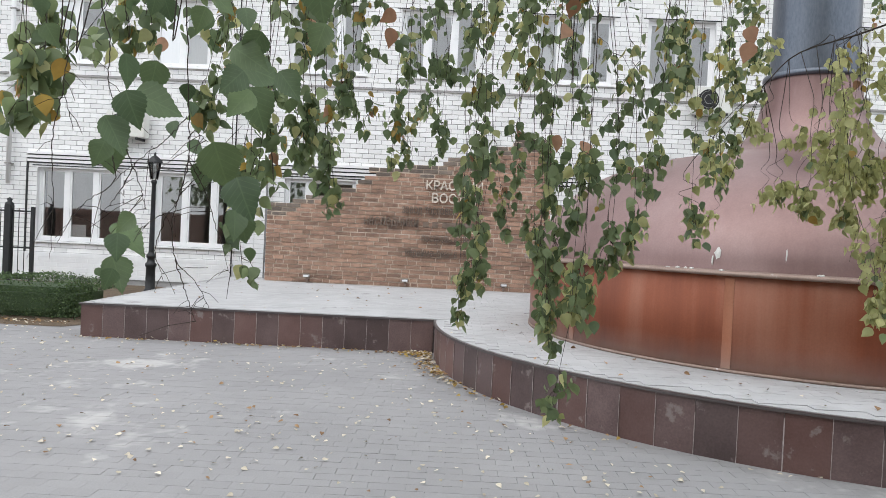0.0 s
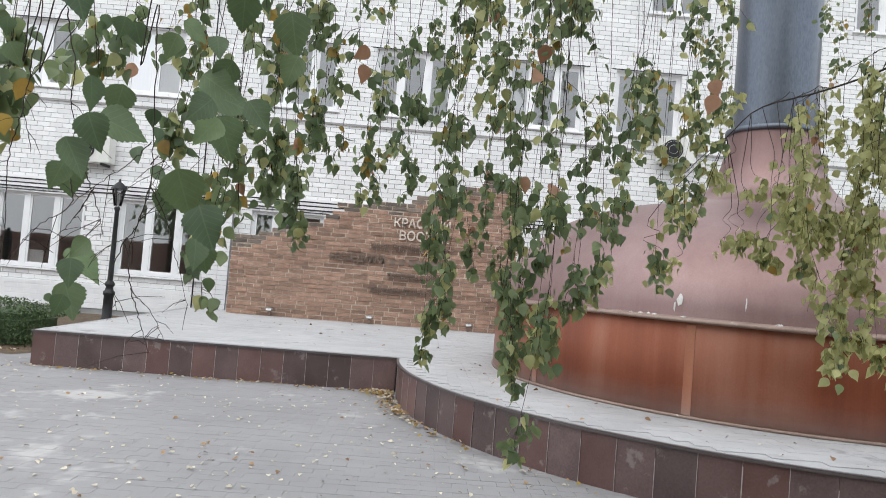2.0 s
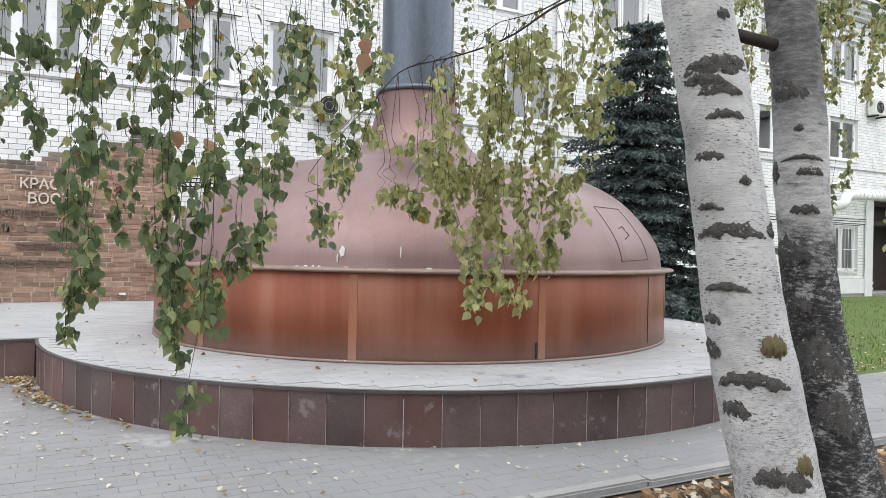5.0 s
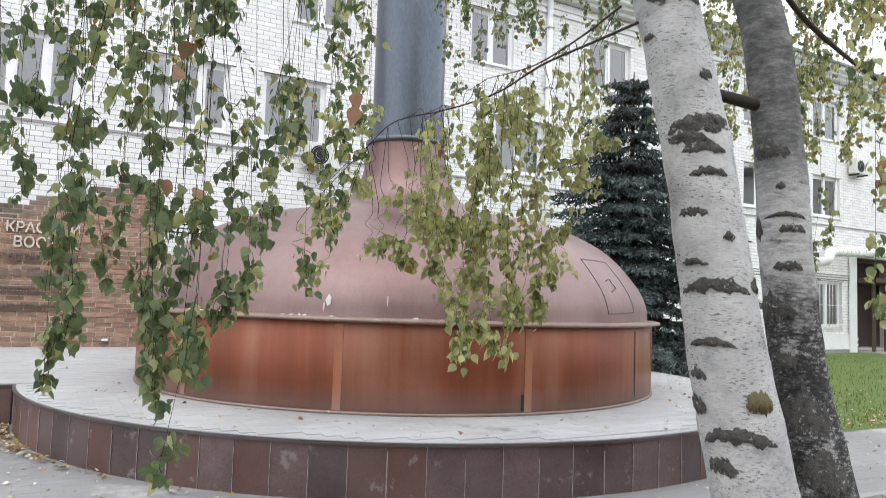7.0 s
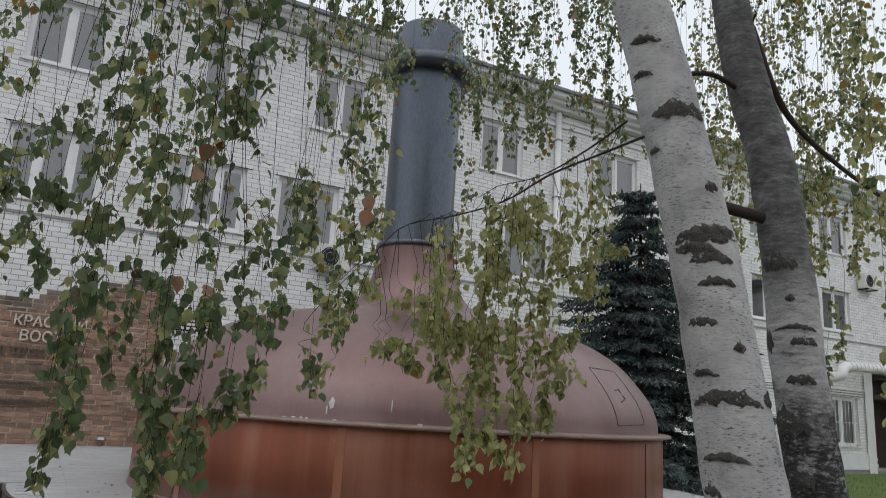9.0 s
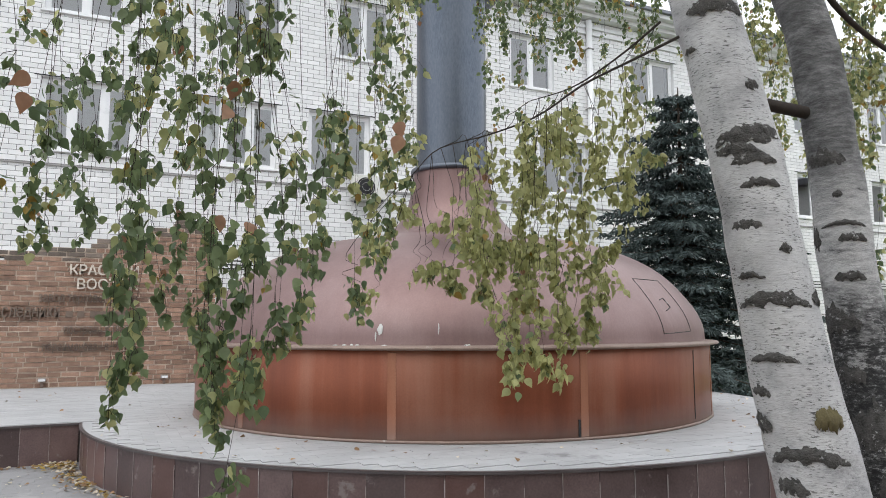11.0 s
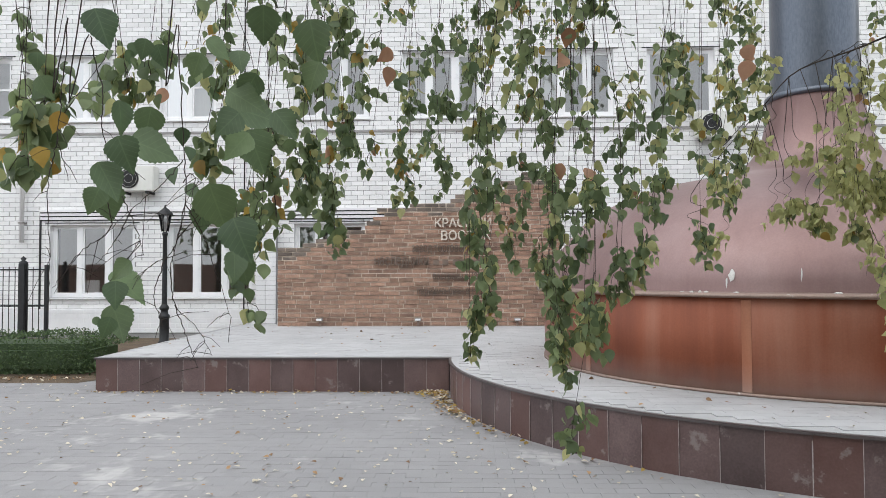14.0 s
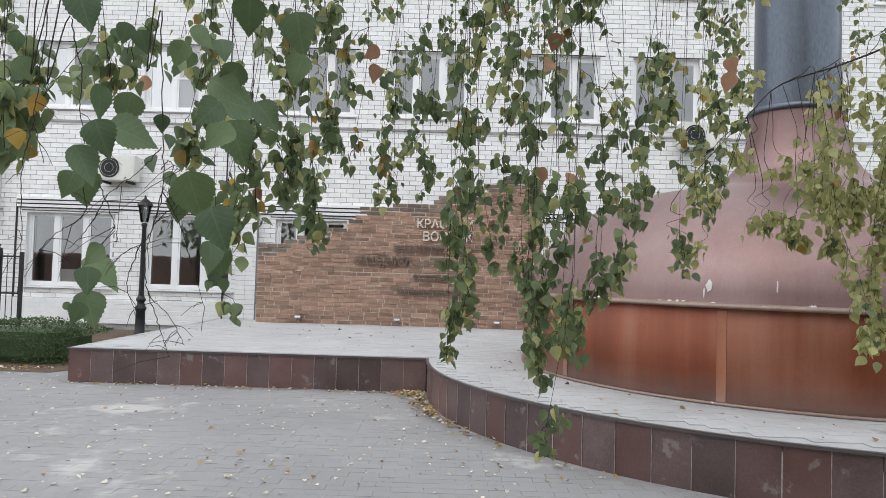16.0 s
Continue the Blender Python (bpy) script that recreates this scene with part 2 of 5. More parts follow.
def birch_bark():
    """White bark: fine cross-wise dashes, grey smudges and small black flecks."""
    m = bpy.data.materials.new("birch_bark")
    m.use_nodes = True
    nt = m.node_tree
    bsdf = nt.nodes["Principled BSDF"]
    smudge = grain(nt, coords(nt, (1, 1, 1.4)), 5, 6, 0.65)
    base = ramp(nt, smudge, [(0.30, (0.32, 0.32, 0.33)), (0.46, (0.49, 0.49, 0.50)), (0.72, (0.66, 0.66, 0.66))])
    lines = grain(nt, coords(nt, (1, 1, 9)), 26, 4, 0.65)
    col = mixed(nt, ramp(nt, lines, [(0.54, 0.0), (0.68, 0.55)]), base, (0.26, 0.255, 0.25))
    dash = grain(nt, coords(nt, (1, 1, 4.5)), 42, 3, 0.6)
    here = ramp(nt, grain(nt, coords(nt), 6.0, 4, 0.7), [(0.40, 0.0), (0.54, 1.0)])
    col = mixed(nt, mixed(nt, 1.0, ramp(nt, dash, [(0.565, 0.0), (0.63, 0.9)]), here, "MULTIPLY"), col, (0.07, 0.068, 0.066))
    flake = grain(nt, coords(nt, (1, 1, 2.2)), 9, 8, 0.85)
    low = nt.nodes.new("ShaderNodeSeparateXYZ")
    nt.links.new(coords(nt), low.inputs[0])
    rough_foot = ramp(nt, mixed(nt, 1.0, low.outputs["Z"], 0.5, "MULTIPLY"), [(0.10, 0.9), (0.50, 0.12)])
    chip = grain(nt, coords(nt, (1, 1, 1.8)), 38, 6, 0.8)
    mask = mixed(nt, 1.0, mixed(nt, 1.0, ramp(nt, flake, [(0.46, 0.0), (0.54, 1.0)]), ramp(nt, chip, [(0.47, 0.0), (0.55, 1.0)]), "MULTIPLY"), rough_foot, "MULTIPLY")
    col = mixed(nt, mask, col, (0.085, 0.082, 0.08))
    nt.links.new(col, bsdf.inputs["Base Color"])
    bsdf.inputs["Roughness"].default_value = 0.72
    relief(nt, bsdf, mixed(nt, 0.5, lines, flake), 0.45, 0.010)
    return m


M_BIRCH = birch_bark()


def dark_birch_bark():
    """Bark in zones: grey with cross lines above, a pale stretch, and black cracked bark with pale flakes below."""
    m = bpy.data.materials.new("dark_birch_bark")
    m.use_nodes = True
    nt = m.node_tree
    bsdf = nt.nodes["Principled BSDF"]
    patches = grain(nt, coords(nt, (1, 1, 2.0)), 6, 6, 0.75)
    flakes = grain(nt, coords(nt, (1, 1, 2.6)), 30, 7, 0.8)
    lines = mixed(nt, 0.45, grain(nt, coords(nt, (1, 1, 3.5)), 16, 7, 0.75), patches)
    sep = nt.nodes.new("ShaderNodeSeparateXYZ")
    nt.links.new(coords(nt), sep.inputs[0])
    height = mixed(nt, 0.14, mixed(nt, 1.0, sep.outputs["Z"], 0.25, "MULTIPLY"), patches)
    upper = ramp(nt, lines, [(0.36, (0.045, 0.045, 0.046)), (0.50, (0.14, 0.14, 0.142)), (0.66, (0.33, 0.33, 0.33))])
    pale = ramp(nt, lines, [(0.36, (0.10, 0.10, 0.10)), (0.44, (0.38, 0.38, 0.385)), (0.57, (0.60, 0.60, 0.60))])
    lower = ramp(nt, mixed(nt, 0.4, flakes, grain(nt, coords(nt, (1, 1, 1.3)), 8, 6, 0.7)), [(0.46, (0.022, 0.022, 0.023)), (0.53, (0.075, 0.075, 0.076)), (0.57, (0.30, 0.30, 0.30)), (0.66, (0.48, 0.48, 0.48))])
    col = mixed(nt, ramp(nt, height, [(0.355, 0.0), (0.40, 1.0)]), lower, pale)
    col = mixed(nt, ramp(nt, height, [(0.46, 0.0), (0.51, 1.0)]), col, upper)
    nt.links.new(col, bsdf.inputs["Base Color"])
    bsdf.inputs["Roughness"].default_value = 0.9
    relief(nt, bsdf, mixed(nt, 0.5, patches, flakes), 0.9, 0.015)
    return m


M_BIRCHDARK = dark_birch_bark()
M_SCAR = surface("bark_scar", (0.022, 0.021, 0.020), (0.13, 0.125, 0.12), 30, 140, 0.95, bump=1.0, depth=0.012, stretch=(1, 1, 1.2), spot=((0.42, 0.42, 0.42), 0.60, 34))
M_MOSS = surface("moss", (0.09, 0.075, 0.035), (0.18, 0.15, 0.075), 30, 180, 0.95, bump=1.0)


# ---- mesh helpers ----
def mesh_of(name, verts, faces, material, smooth=False):
    me = bpy.data.meshes.new(name)
    me.from_pydata([tuple(v) for v in verts], [], [tuple(f) for f in faces])
    me.materials.append(material)
    if smooth:
        me.polygons.foreach_set("use_smooth", [True] * len(me.polygons))
    me.update()
    return me


def thing(name, label, category, x=0, y=0, z=0, turn=0, group="", kind=""):
    ob = new(name)
    ob.empty_display_size = 0.1
    ob.matrix_world = pose(x, y, z, 0, 0, turn)
    return tagged(ob, label, category, group, kind)


def part(name, me, parent, label="", m=None):
    """Links a mesh, or a bmesh with its material, as one part under a thing."""
    if isinstance(me, tuple):
        bm, material = me
        data = bpy.data.meshes.new(name)
        bm.to_mesh(data)
        bm.free()
        data.materials.append(material)
        me = data
    ob = new(name, me)
    ob.parent = parent
    if m is not None:
        ob.matrix_basis = m
    return tagged(ob, label)


def box(x0, y0, z0, x1, y1, z1, bevel=0.0, bm=None):
    own = bm or bmesh.new()
    made = bmesh.ops.create_cube(own, size=1, matrix=Matrix.LocRotScale(((x0 + x1) / 2, (y0 + y1) / 2, (z0 + z1) / 2), None, (abs(x1 - x0), abs(y1 - y0), abs(z1 - z0))))
    if bevel:
        edges = {e for v in made["verts"] for e in v.link_edges}
        bmesh.ops.bevel(own, geom=list(edges), offset=bevel, segments=2, affect="EDGES")
    return own


BOX_FACES = np.array([(0, 1, 5, 4), (1, 2, 6, 5), (2, 3, 7, 6), (3, 0, 4, 7), (4, 5, 6, 7), (3, 2, 1, 0)])


def boxes(name, rows, material):
    """Many plain blocks in one mesh, from rows x0, y0, z0, x1, y1, z1."""
    a = np.asarray(rows, float)
    x0, y0, z0, x1, y1, z1 = a.T
    v = np.stack([np.stack(c, -1) for c in ((x0, y0, z0), (x1, y0, z0), (x1, y1, z0), (x0, y1, z0), (x0, y0, z1), (x1, y0, z1), (x1, y1, z1), (x0, y1, z1))], 1)
    f = (BOX_FACES[None] + 8 * np.arange(len(a))[:, None, None]).reshape(-1, 4)
    return mesh_of(name, v.reshape(-1, 3), f.tolist(), material)


def lathe(profile, steps=96, bm=None, a0=0.0, a1=2 * math.pi):
    """A surface turned round z from (radius, height) pairs."""
    bm = bm or bmesh.new()
    full = a1 - a0 > 6.28
    n = steps if full else steps + 1
    rings = [[bm.verts.new((r * math.cos(a0 + (a1 - a0) * i / steps), r * math.sin(a0 + (a1 - a0) * i / steps), z)) for i in range(n)] for r, z in profile]
    for lo, hi in zip(rings, rings[1:]):
        for i in range(steps):
            j = (i + 1) % n
            bm.faces.new((lo[i], lo[j], hi[j], hi[i]))
    for f in bm.faces:
        f.smooth = True
    return bm


def tube(points, radii, sides=8, bm=None, cap=True):
    """A tapered round tube along points."""
    bm = bm or bmesh.new()
    pts = [Vector(p) for p in points]
    rings = []
    side = Vector((1, 0, 0))
    for i, p in enumerate(pts):
        way = (pts[min(i + 1, len(pts) - 1)] - pts[max(i - 1, 0)]).normalized()
        side = (side - way * side.dot(way))
        if side.length < 1e-4:
            side = way.orthogonal()
        side.normalize()
        up = way.cross(side)
        r = radii[i] if isinstance(radii, (list, tuple)) else radii
        rings.append([bm.verts.new(p + r * (side * math.cos(2 * math.pi * k / sides) + up * math.sin(2 * math.pi * k / sides))) for k in range(sides)])
    for lo, hi in zip(rings, rings[1:]):
        for k in range(sides):
            f = bm.faces.new((lo[k], lo[(k + 1) % sides], hi[(k + 1) % sides], hi[k]))
            f.smooth = True
    if cap:
        bm.faces.new(rings[-1])
        bm.faces.new(list(reversed(rings[0])))
    return bm


def glide(points, n):
    """n points of a smooth line through the given ones."""
    p = np.array([tuple(q) for q in points], float)
    p = np.vstack([2 * p[0] - p[1], p, 2 * p[-1] - p[-2]])
    out = []
    for s in np.linspace(0, len(p) - 3 - 1e-9, n):
        i = int(s)
        t = s - i
        a, b, c, d = p[i], p[i + 1], p[i + 2], p[i + 3]
        out.append(Vector(0.5 * (2 * b + (c - a) * t + (2 * a - 5 * b + 4 * c - d) * t * t + (3 * b - 3 * c + d - a) * t ** 3)))
    return out


# ---- ground ----
DX, DY = 3.85, 7.92          # middle of the round plinth
KX, KY = 3.80, 7.84          # middle of the kettle
PLINTH_R, PLINTH_H = 4.03, 0.39
DRUM_R = 2.93
LX, LY = -4.2, 8.0           # corner of the straight part of the plinth
WALL_Y, FACADE_Y = 12.6, 14.8

ground = tagged(new("ground", mesh_of("ground", [(-400, -400, -0.08), (400, -400, -0.08), (400, 400, -0.08), (-400, 400, -0.08)], [(0, 1, 2, 3)], M_GROUND)),
                "grey dusty ground reaching to the horizon", "ground", kind="structure")
lawn = tagged(new("lawn_ground", mesh_of("lawn_ground", [(7.6, 4.9, 0.004), (40, 4.9, 0.004), (40, 14.6, 0.004), (6.0, 14.6, 0.004), (6.4, 12.0, 0.004), (8.4, 8.0, 0.004)], [(0, 1, 2, 3, 4, 5)], M_GRASSGROUND)),
              "green lawn with fallen leaves beside the building", "lawn", kind="structure")
bed = tagged(new("tree_bed", mesh_of("tree_bed", [(-30, -30, -0.02), (30, -30, -0.02), (30, 2.93, -0.02), (-30, 3.27, -0.02)], [(0, 1, 2, 3)], M_SOIL)),
             "brown soil bed under the birches covered with dry leaves", "ground", kind="structure")
bed_left = tagged(new("hedge_bed", mesh_of("hedge_bed", [(-30, 8.6, 0.004), (-4.75, 8.6, 0.004), (-4.3, 9.4, 0.004), (-4.3, 14.6, 0.004), (-30, 14.6, 0.004)], [(0, 1, 2, 3, 4)], M_SOIL)),
                  "dark soil below the clipped hedge", "ground", kind="structure")

# ---- the plinth's core ----
def plinth_outline(grow=0.0, steps=120):
    """The plinth seen from above: a disc with a straight terrace on one side."""
    a0 = math.atan2(LY - DY - grow, -math.sqrt((PLINTH_R + grow) ** 2 - (LY - DY - grow) ** 2))
    out = [(LX - grow, 13.2 + grow), (LX - grow, LY - grow)]
    a1 = 2 * math.pi + math.radians(100)
    for i in range(steps + 1):
        a = a0 + (a1 - a0) * i / steps
        out.append((DX + (PLINTH_R + grow) * math.cos(a), DY + (PLINTH_R + grow) * math.sin(a)))
    out.append((out[-1][0], 13.2 + grow))
    return out


def prism(outline, z0, z1):
    n = len(outline)
    v = [(x, y, z0) for x, y in outline] + [(x, y, z1) for x, y in outline]
    f = [tuple(range(n, 2 * n))] + [(i, (i + 1) % n, n + (i + 1) % n, n + i) for i in range(n)]
    return v, f


plinth = thing("plinth", "low grey-topped monument plinth clad in brown granite slabs", "plinth", kind="structure")
part("core", mesh_of("core", *prism(plinth_outline(-0.03), -0.05, PLINTH_H - 0.03), M_EDGE), plinth)
part("top_slab", mesh_of("top_slab", *prism(plinth_outline(-0.012), PLINTH_H - 0.03, PLINTH_H - 0.006), M_SLAB), plinth, "pale grey paved top")
lip = plinth_outline(0.018)
part("lip", mesh_of("lip", *prism(lip, PLINTH_H - 0.028, PLINTH_H - 0.008), M_EDGE), plinth, "thin dark stone lip")

# ---- the copper dome ----
kettle = thing("kettle_monument", "large weathered copper brewing kettle with a domed lid and chimney", "monument", KX, KY, PLINTH_H)
Z0 = PLINTH_H
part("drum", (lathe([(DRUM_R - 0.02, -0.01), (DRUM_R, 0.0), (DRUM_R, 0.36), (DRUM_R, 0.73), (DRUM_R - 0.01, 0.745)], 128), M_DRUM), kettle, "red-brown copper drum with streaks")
part("foot_band", (lathe([(DRUM_R + 0.001, 0.0), (DRUM_R + 0.012, 0.002), (DRUM_R + 0.012, 0.022), (DRUM_R + 0.001, 0.026)], 128), M_RUSTRIM), kettle)
part("rim", (lathe([(DRUM_R - 0.02, 0.735), (DRUM_R + 0.05, 0.737), (DRUM_R + 0.085, 0.745), (DRUM_R + 0.09, 0.755), (DRUM_R + 0.08, 0.772), (DRUM_R + 0.03, 0.776), (DRUM_R - 0.08, 0.782)], 128), M_RUSTRIM), kettle, "projecting dusty metal rim")
DOME = glide([(2.885, 0, 0.775), (2.86, 0, 0.95), (2.76, 0, 1.15), (2.50, 0, 1.45), (2.18, 0, 1.66), (1.75, 0, 1.82), (1.25, 0, 1.915), (0.92, 0, 1.985), (0.70, 0, 2.12), (0.565, 0, 2.32), (0.50, 0, 2.56), (0.47, 0, 2.80)], 60)
part("dome", (lathe([(p.x, p.z) for p in DOME], 128), M_DOME), kettle, "pinkish-brown copper dome flaring into a neck")
part("neck_ring", (lathe([(0.46, 2.78), (0.50, 2.785), (0.505, 2.81), (0.50, 2.84), (0.46, 2.85)], 64), M_GREYTUBE), kettle)
part("chimney", (lathe([(0.435, 2.84), (0.435, 3.4), (0.435, 4.2), (0.435, 5.0), (0.435, 5.74), (0.43, 5.76), (0.40, 5.76), (0.40, 4.6)], 64), M_GREYTUBE), kettle, "blue-grey steel chimney pipe")
part("flange", (lathe([(0.43, 5.08), (0.60, 5.09), (0.62, 5.13), (0.62, 5.2), (0.60, 5.24), (0.43, 5.25)], 64), M_GREYTUBE), kettle, "wide collar near the chimney's top")


def drum_strip(az, w, z0, z1, out, material, name, label=""):
    """A vertical strip lapped onto the drum; az: degrees round the dome."""
    bm = bmesh.new()
    half = math.degrees(w / 2 / DRUM_R)
    v = []
    for a in (az - half, az + half):
        for o in (0.0, out):
            for z in (z0, z1):
                r = DRUM_R + o
                v.append(bm.verts.new((r * math.cos(math.radians(a)), r * math.sin(math.radians(a)), z)))
    for f in ((2, 6, 7, 3), (0, 2, 3, 1), (6, 4, 5, 7), (3, 7, 5, 1)):
        bm.faces.new([v[i] for i in f])
    part(name, (bm, material), kettle, label)


M_SEAM = copper_material("seam_copper", (0.27, 0.10, 0.055), (0.37, 0.15, 0.085), (0.46, 0.22, 0.14), 0.45, 0.5, 0.8, 0.6)
for az in (204, 234.6, 266, 310, 338, 10, 50, 90, 130, 164):
    drum_strip(az, 0.07, 0.03, 0.72, 0.004, M_SEAM, "seam", "soldered vertical seam")
drum_strip(265.0, 0.018, 0.03, 0.17, 0.007, M_DARKGAP, "seam_stain")
drum_strip(295.7, 0.012, 0.06, 0.7, 0.004, M_DARKGAP, "door_slit", "narrow dark slit of a door")


def on_dome(az, s):
    """A place on the dome at az degrees, s from 0 (rim) to 1 (neck), and its outward normal."""
    k = s * (len(DOME) - 1)
    i = min(int(k), len(DOME) - 2)
    p, q = DOME[i], DOME[i + 1]
    c = p.lerp(q, k - i)
    a = math.radians(az)
    n = Vector((q.z - p.z, 0, -(q.x - p.x))).normalized()
    return Vector((c.x * math.cos(a), c.x * math.sin(a), c.z)), Vector((n.x * math.cos(a), n.x * math.sin(a), n.z))


def dome_line(points, r, name, material, label=""):
    pts = []
    for (a0, s0), (a1, s1) in zip(points, points[1:]):
        for k in range(8):
            p, n = on_dome(a0 + (a1 - a0) * k / 8, s0 + (s1 - s0) * k / 8)
            pts.append(p + n * r * 0.4)
    p, n = on_dome(*points[-1])
    pts.append(p + n * r * 0.4)
    part(name, (tube(pts, r, 6), material), kettle, label)


dome_line([(286.5, 0.045), (286, 0.25), (297.5, 0.25), (298, 0.055), (286.5, 0.045)], 0.0035, "hatch", M_SCAR, "outlined hatch in the dome")
dome_line([(290, 0.19), (292, 0.197), (292.5, 0.165), (290, 0.15)], 0.005, "hatch_handle", M_SCAR)


def dome_patch(az, s, w, h, seed, name, material, label=""):
    rng = random.Random(seed)
    c, n = on_dome(az, s)
    side = Vector((-n.y, n.x, 0)).normalized()
    up = n.cross(side)
    bm = bmesh.new()
    ring = []
    for k in range(14):
        a = 2 * math.pi * k / 14
        rr = rng.uniform(0.7, 1.1)
        ring.append(bm.verts.new(c + n * 0.006 + side * math.cos(a) * w * rr + up * math.sin(a) * h * rr))
    mid = bm.verts.new(c + n * 0.009)
    for k in range(14):
        bm.faces.new((mid, ring[k], ring[(k + 1) % 14]))
    part(name, (bm, material), kettle, label)


M_DROPPING = surface("chalky_stain", (0.5, 0.5, 0.48), (0.7, 0.7, 0.68), 30, 200, 0.9)
dome_patch(232.3, 0.07, 0.028, 0.05, 3, "stain", M_DROPPING, "chalky white stain")
dome_patch(231.6, 0.04, 0.008, 0.05, 4, "stain", M_DROPPING)
dome_patch(242, 0.07, 0.006, 0.05, 5, "stain", M_DROPPING)
rng = random.Random(12)
for k in range(16):
    a = rng.uniform(205, 265)
    c = Vector(((DRUM_R + 0.03) * math.cos(math.radians(a)), (DRUM_R + 0.03) * math.sin(math.radians(a)), 0.778))
    bm = bmesh.new()
    bmesh.ops.create_icosphere(bm, subdivisions=1, radius=1, matrix=Matrix.LocRotScale(c, None, (rng.uniform(0.012, 0.03), rng.uniform(0.012, 0.03), rng.uniform(0.006, 0.014))))
    part("lime_crust", (bm, M_DROPPING), kettle)

# ---- the old brick wall with the inscription ----
COURSE, BLEN = 0.0775, 0.26
STEPS = [(-3.34, 1.77), (-2.80, 1.84), (-2.62, 1.92), (-2.42, 2.06), (-2.05, 2.12), (-1.88, 2.22), (-1.72, 2.34), (-1.56, 2.50), (-1.06, 2.55), (-0.40, 2.56), (-0.16, 2.71), (0.35, 2.76), (0.62, 2.92), (0.9, 3.06), (1.66, 3.06)]


def crest(x):
    z = STEPS[0][1]
    for sx, sz in STEPS:
        if x >= sx - 0.02:
            z = sz
    return z


brick_wall = thing("ruined_brick_wall", "old brown brick memorial wall with a broken stepped top", "wall", 0, WALL_Y, PLINTH_H)
rng = random.Random(5)
wall_rows, core_rows = [], []
for k in range(37):
    z = k * COURSE
    x = -3.36 - (0.11 if k % 2 else 0) + rng.uniform(-0.01, 0.01)
    lo = None
    while x < 1.64:
        w = BLEN if rng.random() > 0.22 else BLEN * rng.choice((0.5, 0.75, 0.6))
        x0, x1 = max(x, -3.36), min(x + w, 1.66)
        if x1 - x0 > 0.04 and PLINTH_H + z + COURSE <= crest((x0 + x1) / 2) + 0.05:
            out = min(-0.004, rng.gauss(-0.012, 0.006))
            wall_rows.append((x0 + rng.uniform(0.005, 0.011), out, z + rng.uniform(0.007, 0.013), x1 - rng.uniform(0.005, 0.011), 0.32, z + COURSE - rng.uniform(0.006, 0.012)))
            lo = x0 if lo is None else lo
            hi = x1
        x += w
    if lo is not None:
        core_rows.append((lo + 0.006, 0.0, z - 0.001, hi - 0.02, 0.30, z + COURSE - 0.004))
part("mortar", boxes("mortar", core_rows, M_OLDMORTAR), brick_wall, "crumbling brown mortar")


# ---- facade ----
facade = thing("apartment_facade", "three-storey white silicate brick building with white plastic windows", "building", 0, FACADE_Y, 0, kind="structure")
F0, F1, FTOP = -16.0, 33.0, 9.35
GROUND_WIN = [(-8.80, 1.82, 3), (-6.30, 1.82, 3), (-3.60, 1.5, 3), (7.2, 1.5, 2), (10.6, 1.5, 2), (14.2, 1.5, 2), (22.5, 1.5, 2), (-12.6, 1.82, 3)]
UPPER_WIN = [(-12.9, 1.2, 2), (-10.9, 1.2, 2), (-8.70, 1.2, 2), (-6.46, 1.2, 2), (-3.63, 1.58, 3), (-1.31, 1.65, 3), (1.46, 1.62, 3), (3.76, 1.4, 2), (6.9, 1.4, 2), (9.6, 1.5, 2), (12.6, 1.5, 2), (15.6, 1.5, 2), (18.9, 1.5, 2), (22.4, 1.5, 2)]
TOP_WIN = [(-8.70, 1.2, 2), (-6.46, 1.2, 2), (-3.63, 1.58, 3), (-1.31, 1.4, 2), (1.9, 1.3, 2), (4.35, 1.3, 2), (6.7, 1.3, 2), (8.8, 1.3, 2), (12.6, 1.5, 2), (15.6, 1.5, 2), (18.9, 1.5, 2), (22.4, 1.5, 2)]
OPENINGS = [(x, 0.84, x + w, 2.40, n) for x, w, n in GROUND_WIN] + [(x, 4.58, x + w, 5.97, n) for x, w, n in UPPER_WIN] + [(x, 7.25, x + w, 8.62, n) for x, w, n in TOP_WIN]


CORNER = 24.75                # the ground floor's corner, beside the porch
HOLES = OPENINGS + [(CORNER, 0.5, F1 + 1, 3.3, 0)]


def pierced(x0, x1, z0, z1, holes):
    """The parts of a wall left round rectangular holes, as x0, z0, x1, z1."""
    zs = sorted({z0, z1, *[h[1] for h in holes], *[h[3] for h in holes]})
    out = []
    for a, b in zip(zs, zs[1:]):
        x = x0
        for h in sorted(h for h in holes if h[1] < (a + b) / 2 < h[3]):
            if h[0] > x:
                out.append((x, a, h[0], b))
            x = max(x, h[2])
        if x < x1:
            out.append((x, a, x1, b))
    return out


part("masonry", boxes("masonry", [(a, 0.012, b, c, 0.40, d) for a, b, c, d in pierced(F0, F1, 0.6, FTOP, HOLES) if c > a], M_WHITEMORTAR), facade, "grey mortar bed")
part("base_course", (box(F0, -0.045, 0.10, CORNER, 0.4, 0.60), M_WHITEPAINT), facade, "white-painted base course")
part("footing", (box(F0, -0.02, -0.1, CORNER, 0.4, 0.10), M_CONCRETE), facade, "grey concrete footing")
part("rear_wall", (box(F0, 3.2, -0.1, F1, 3.4, FTOP), M_ROOM), facade)
part("inner_floor", boxes("inner_floor", [(F0, 0.4, z, F1, 3.2, z + 0.2) for z in (-0.1, 3.4, 6.3, 9.15)], M_ROOM), facade)
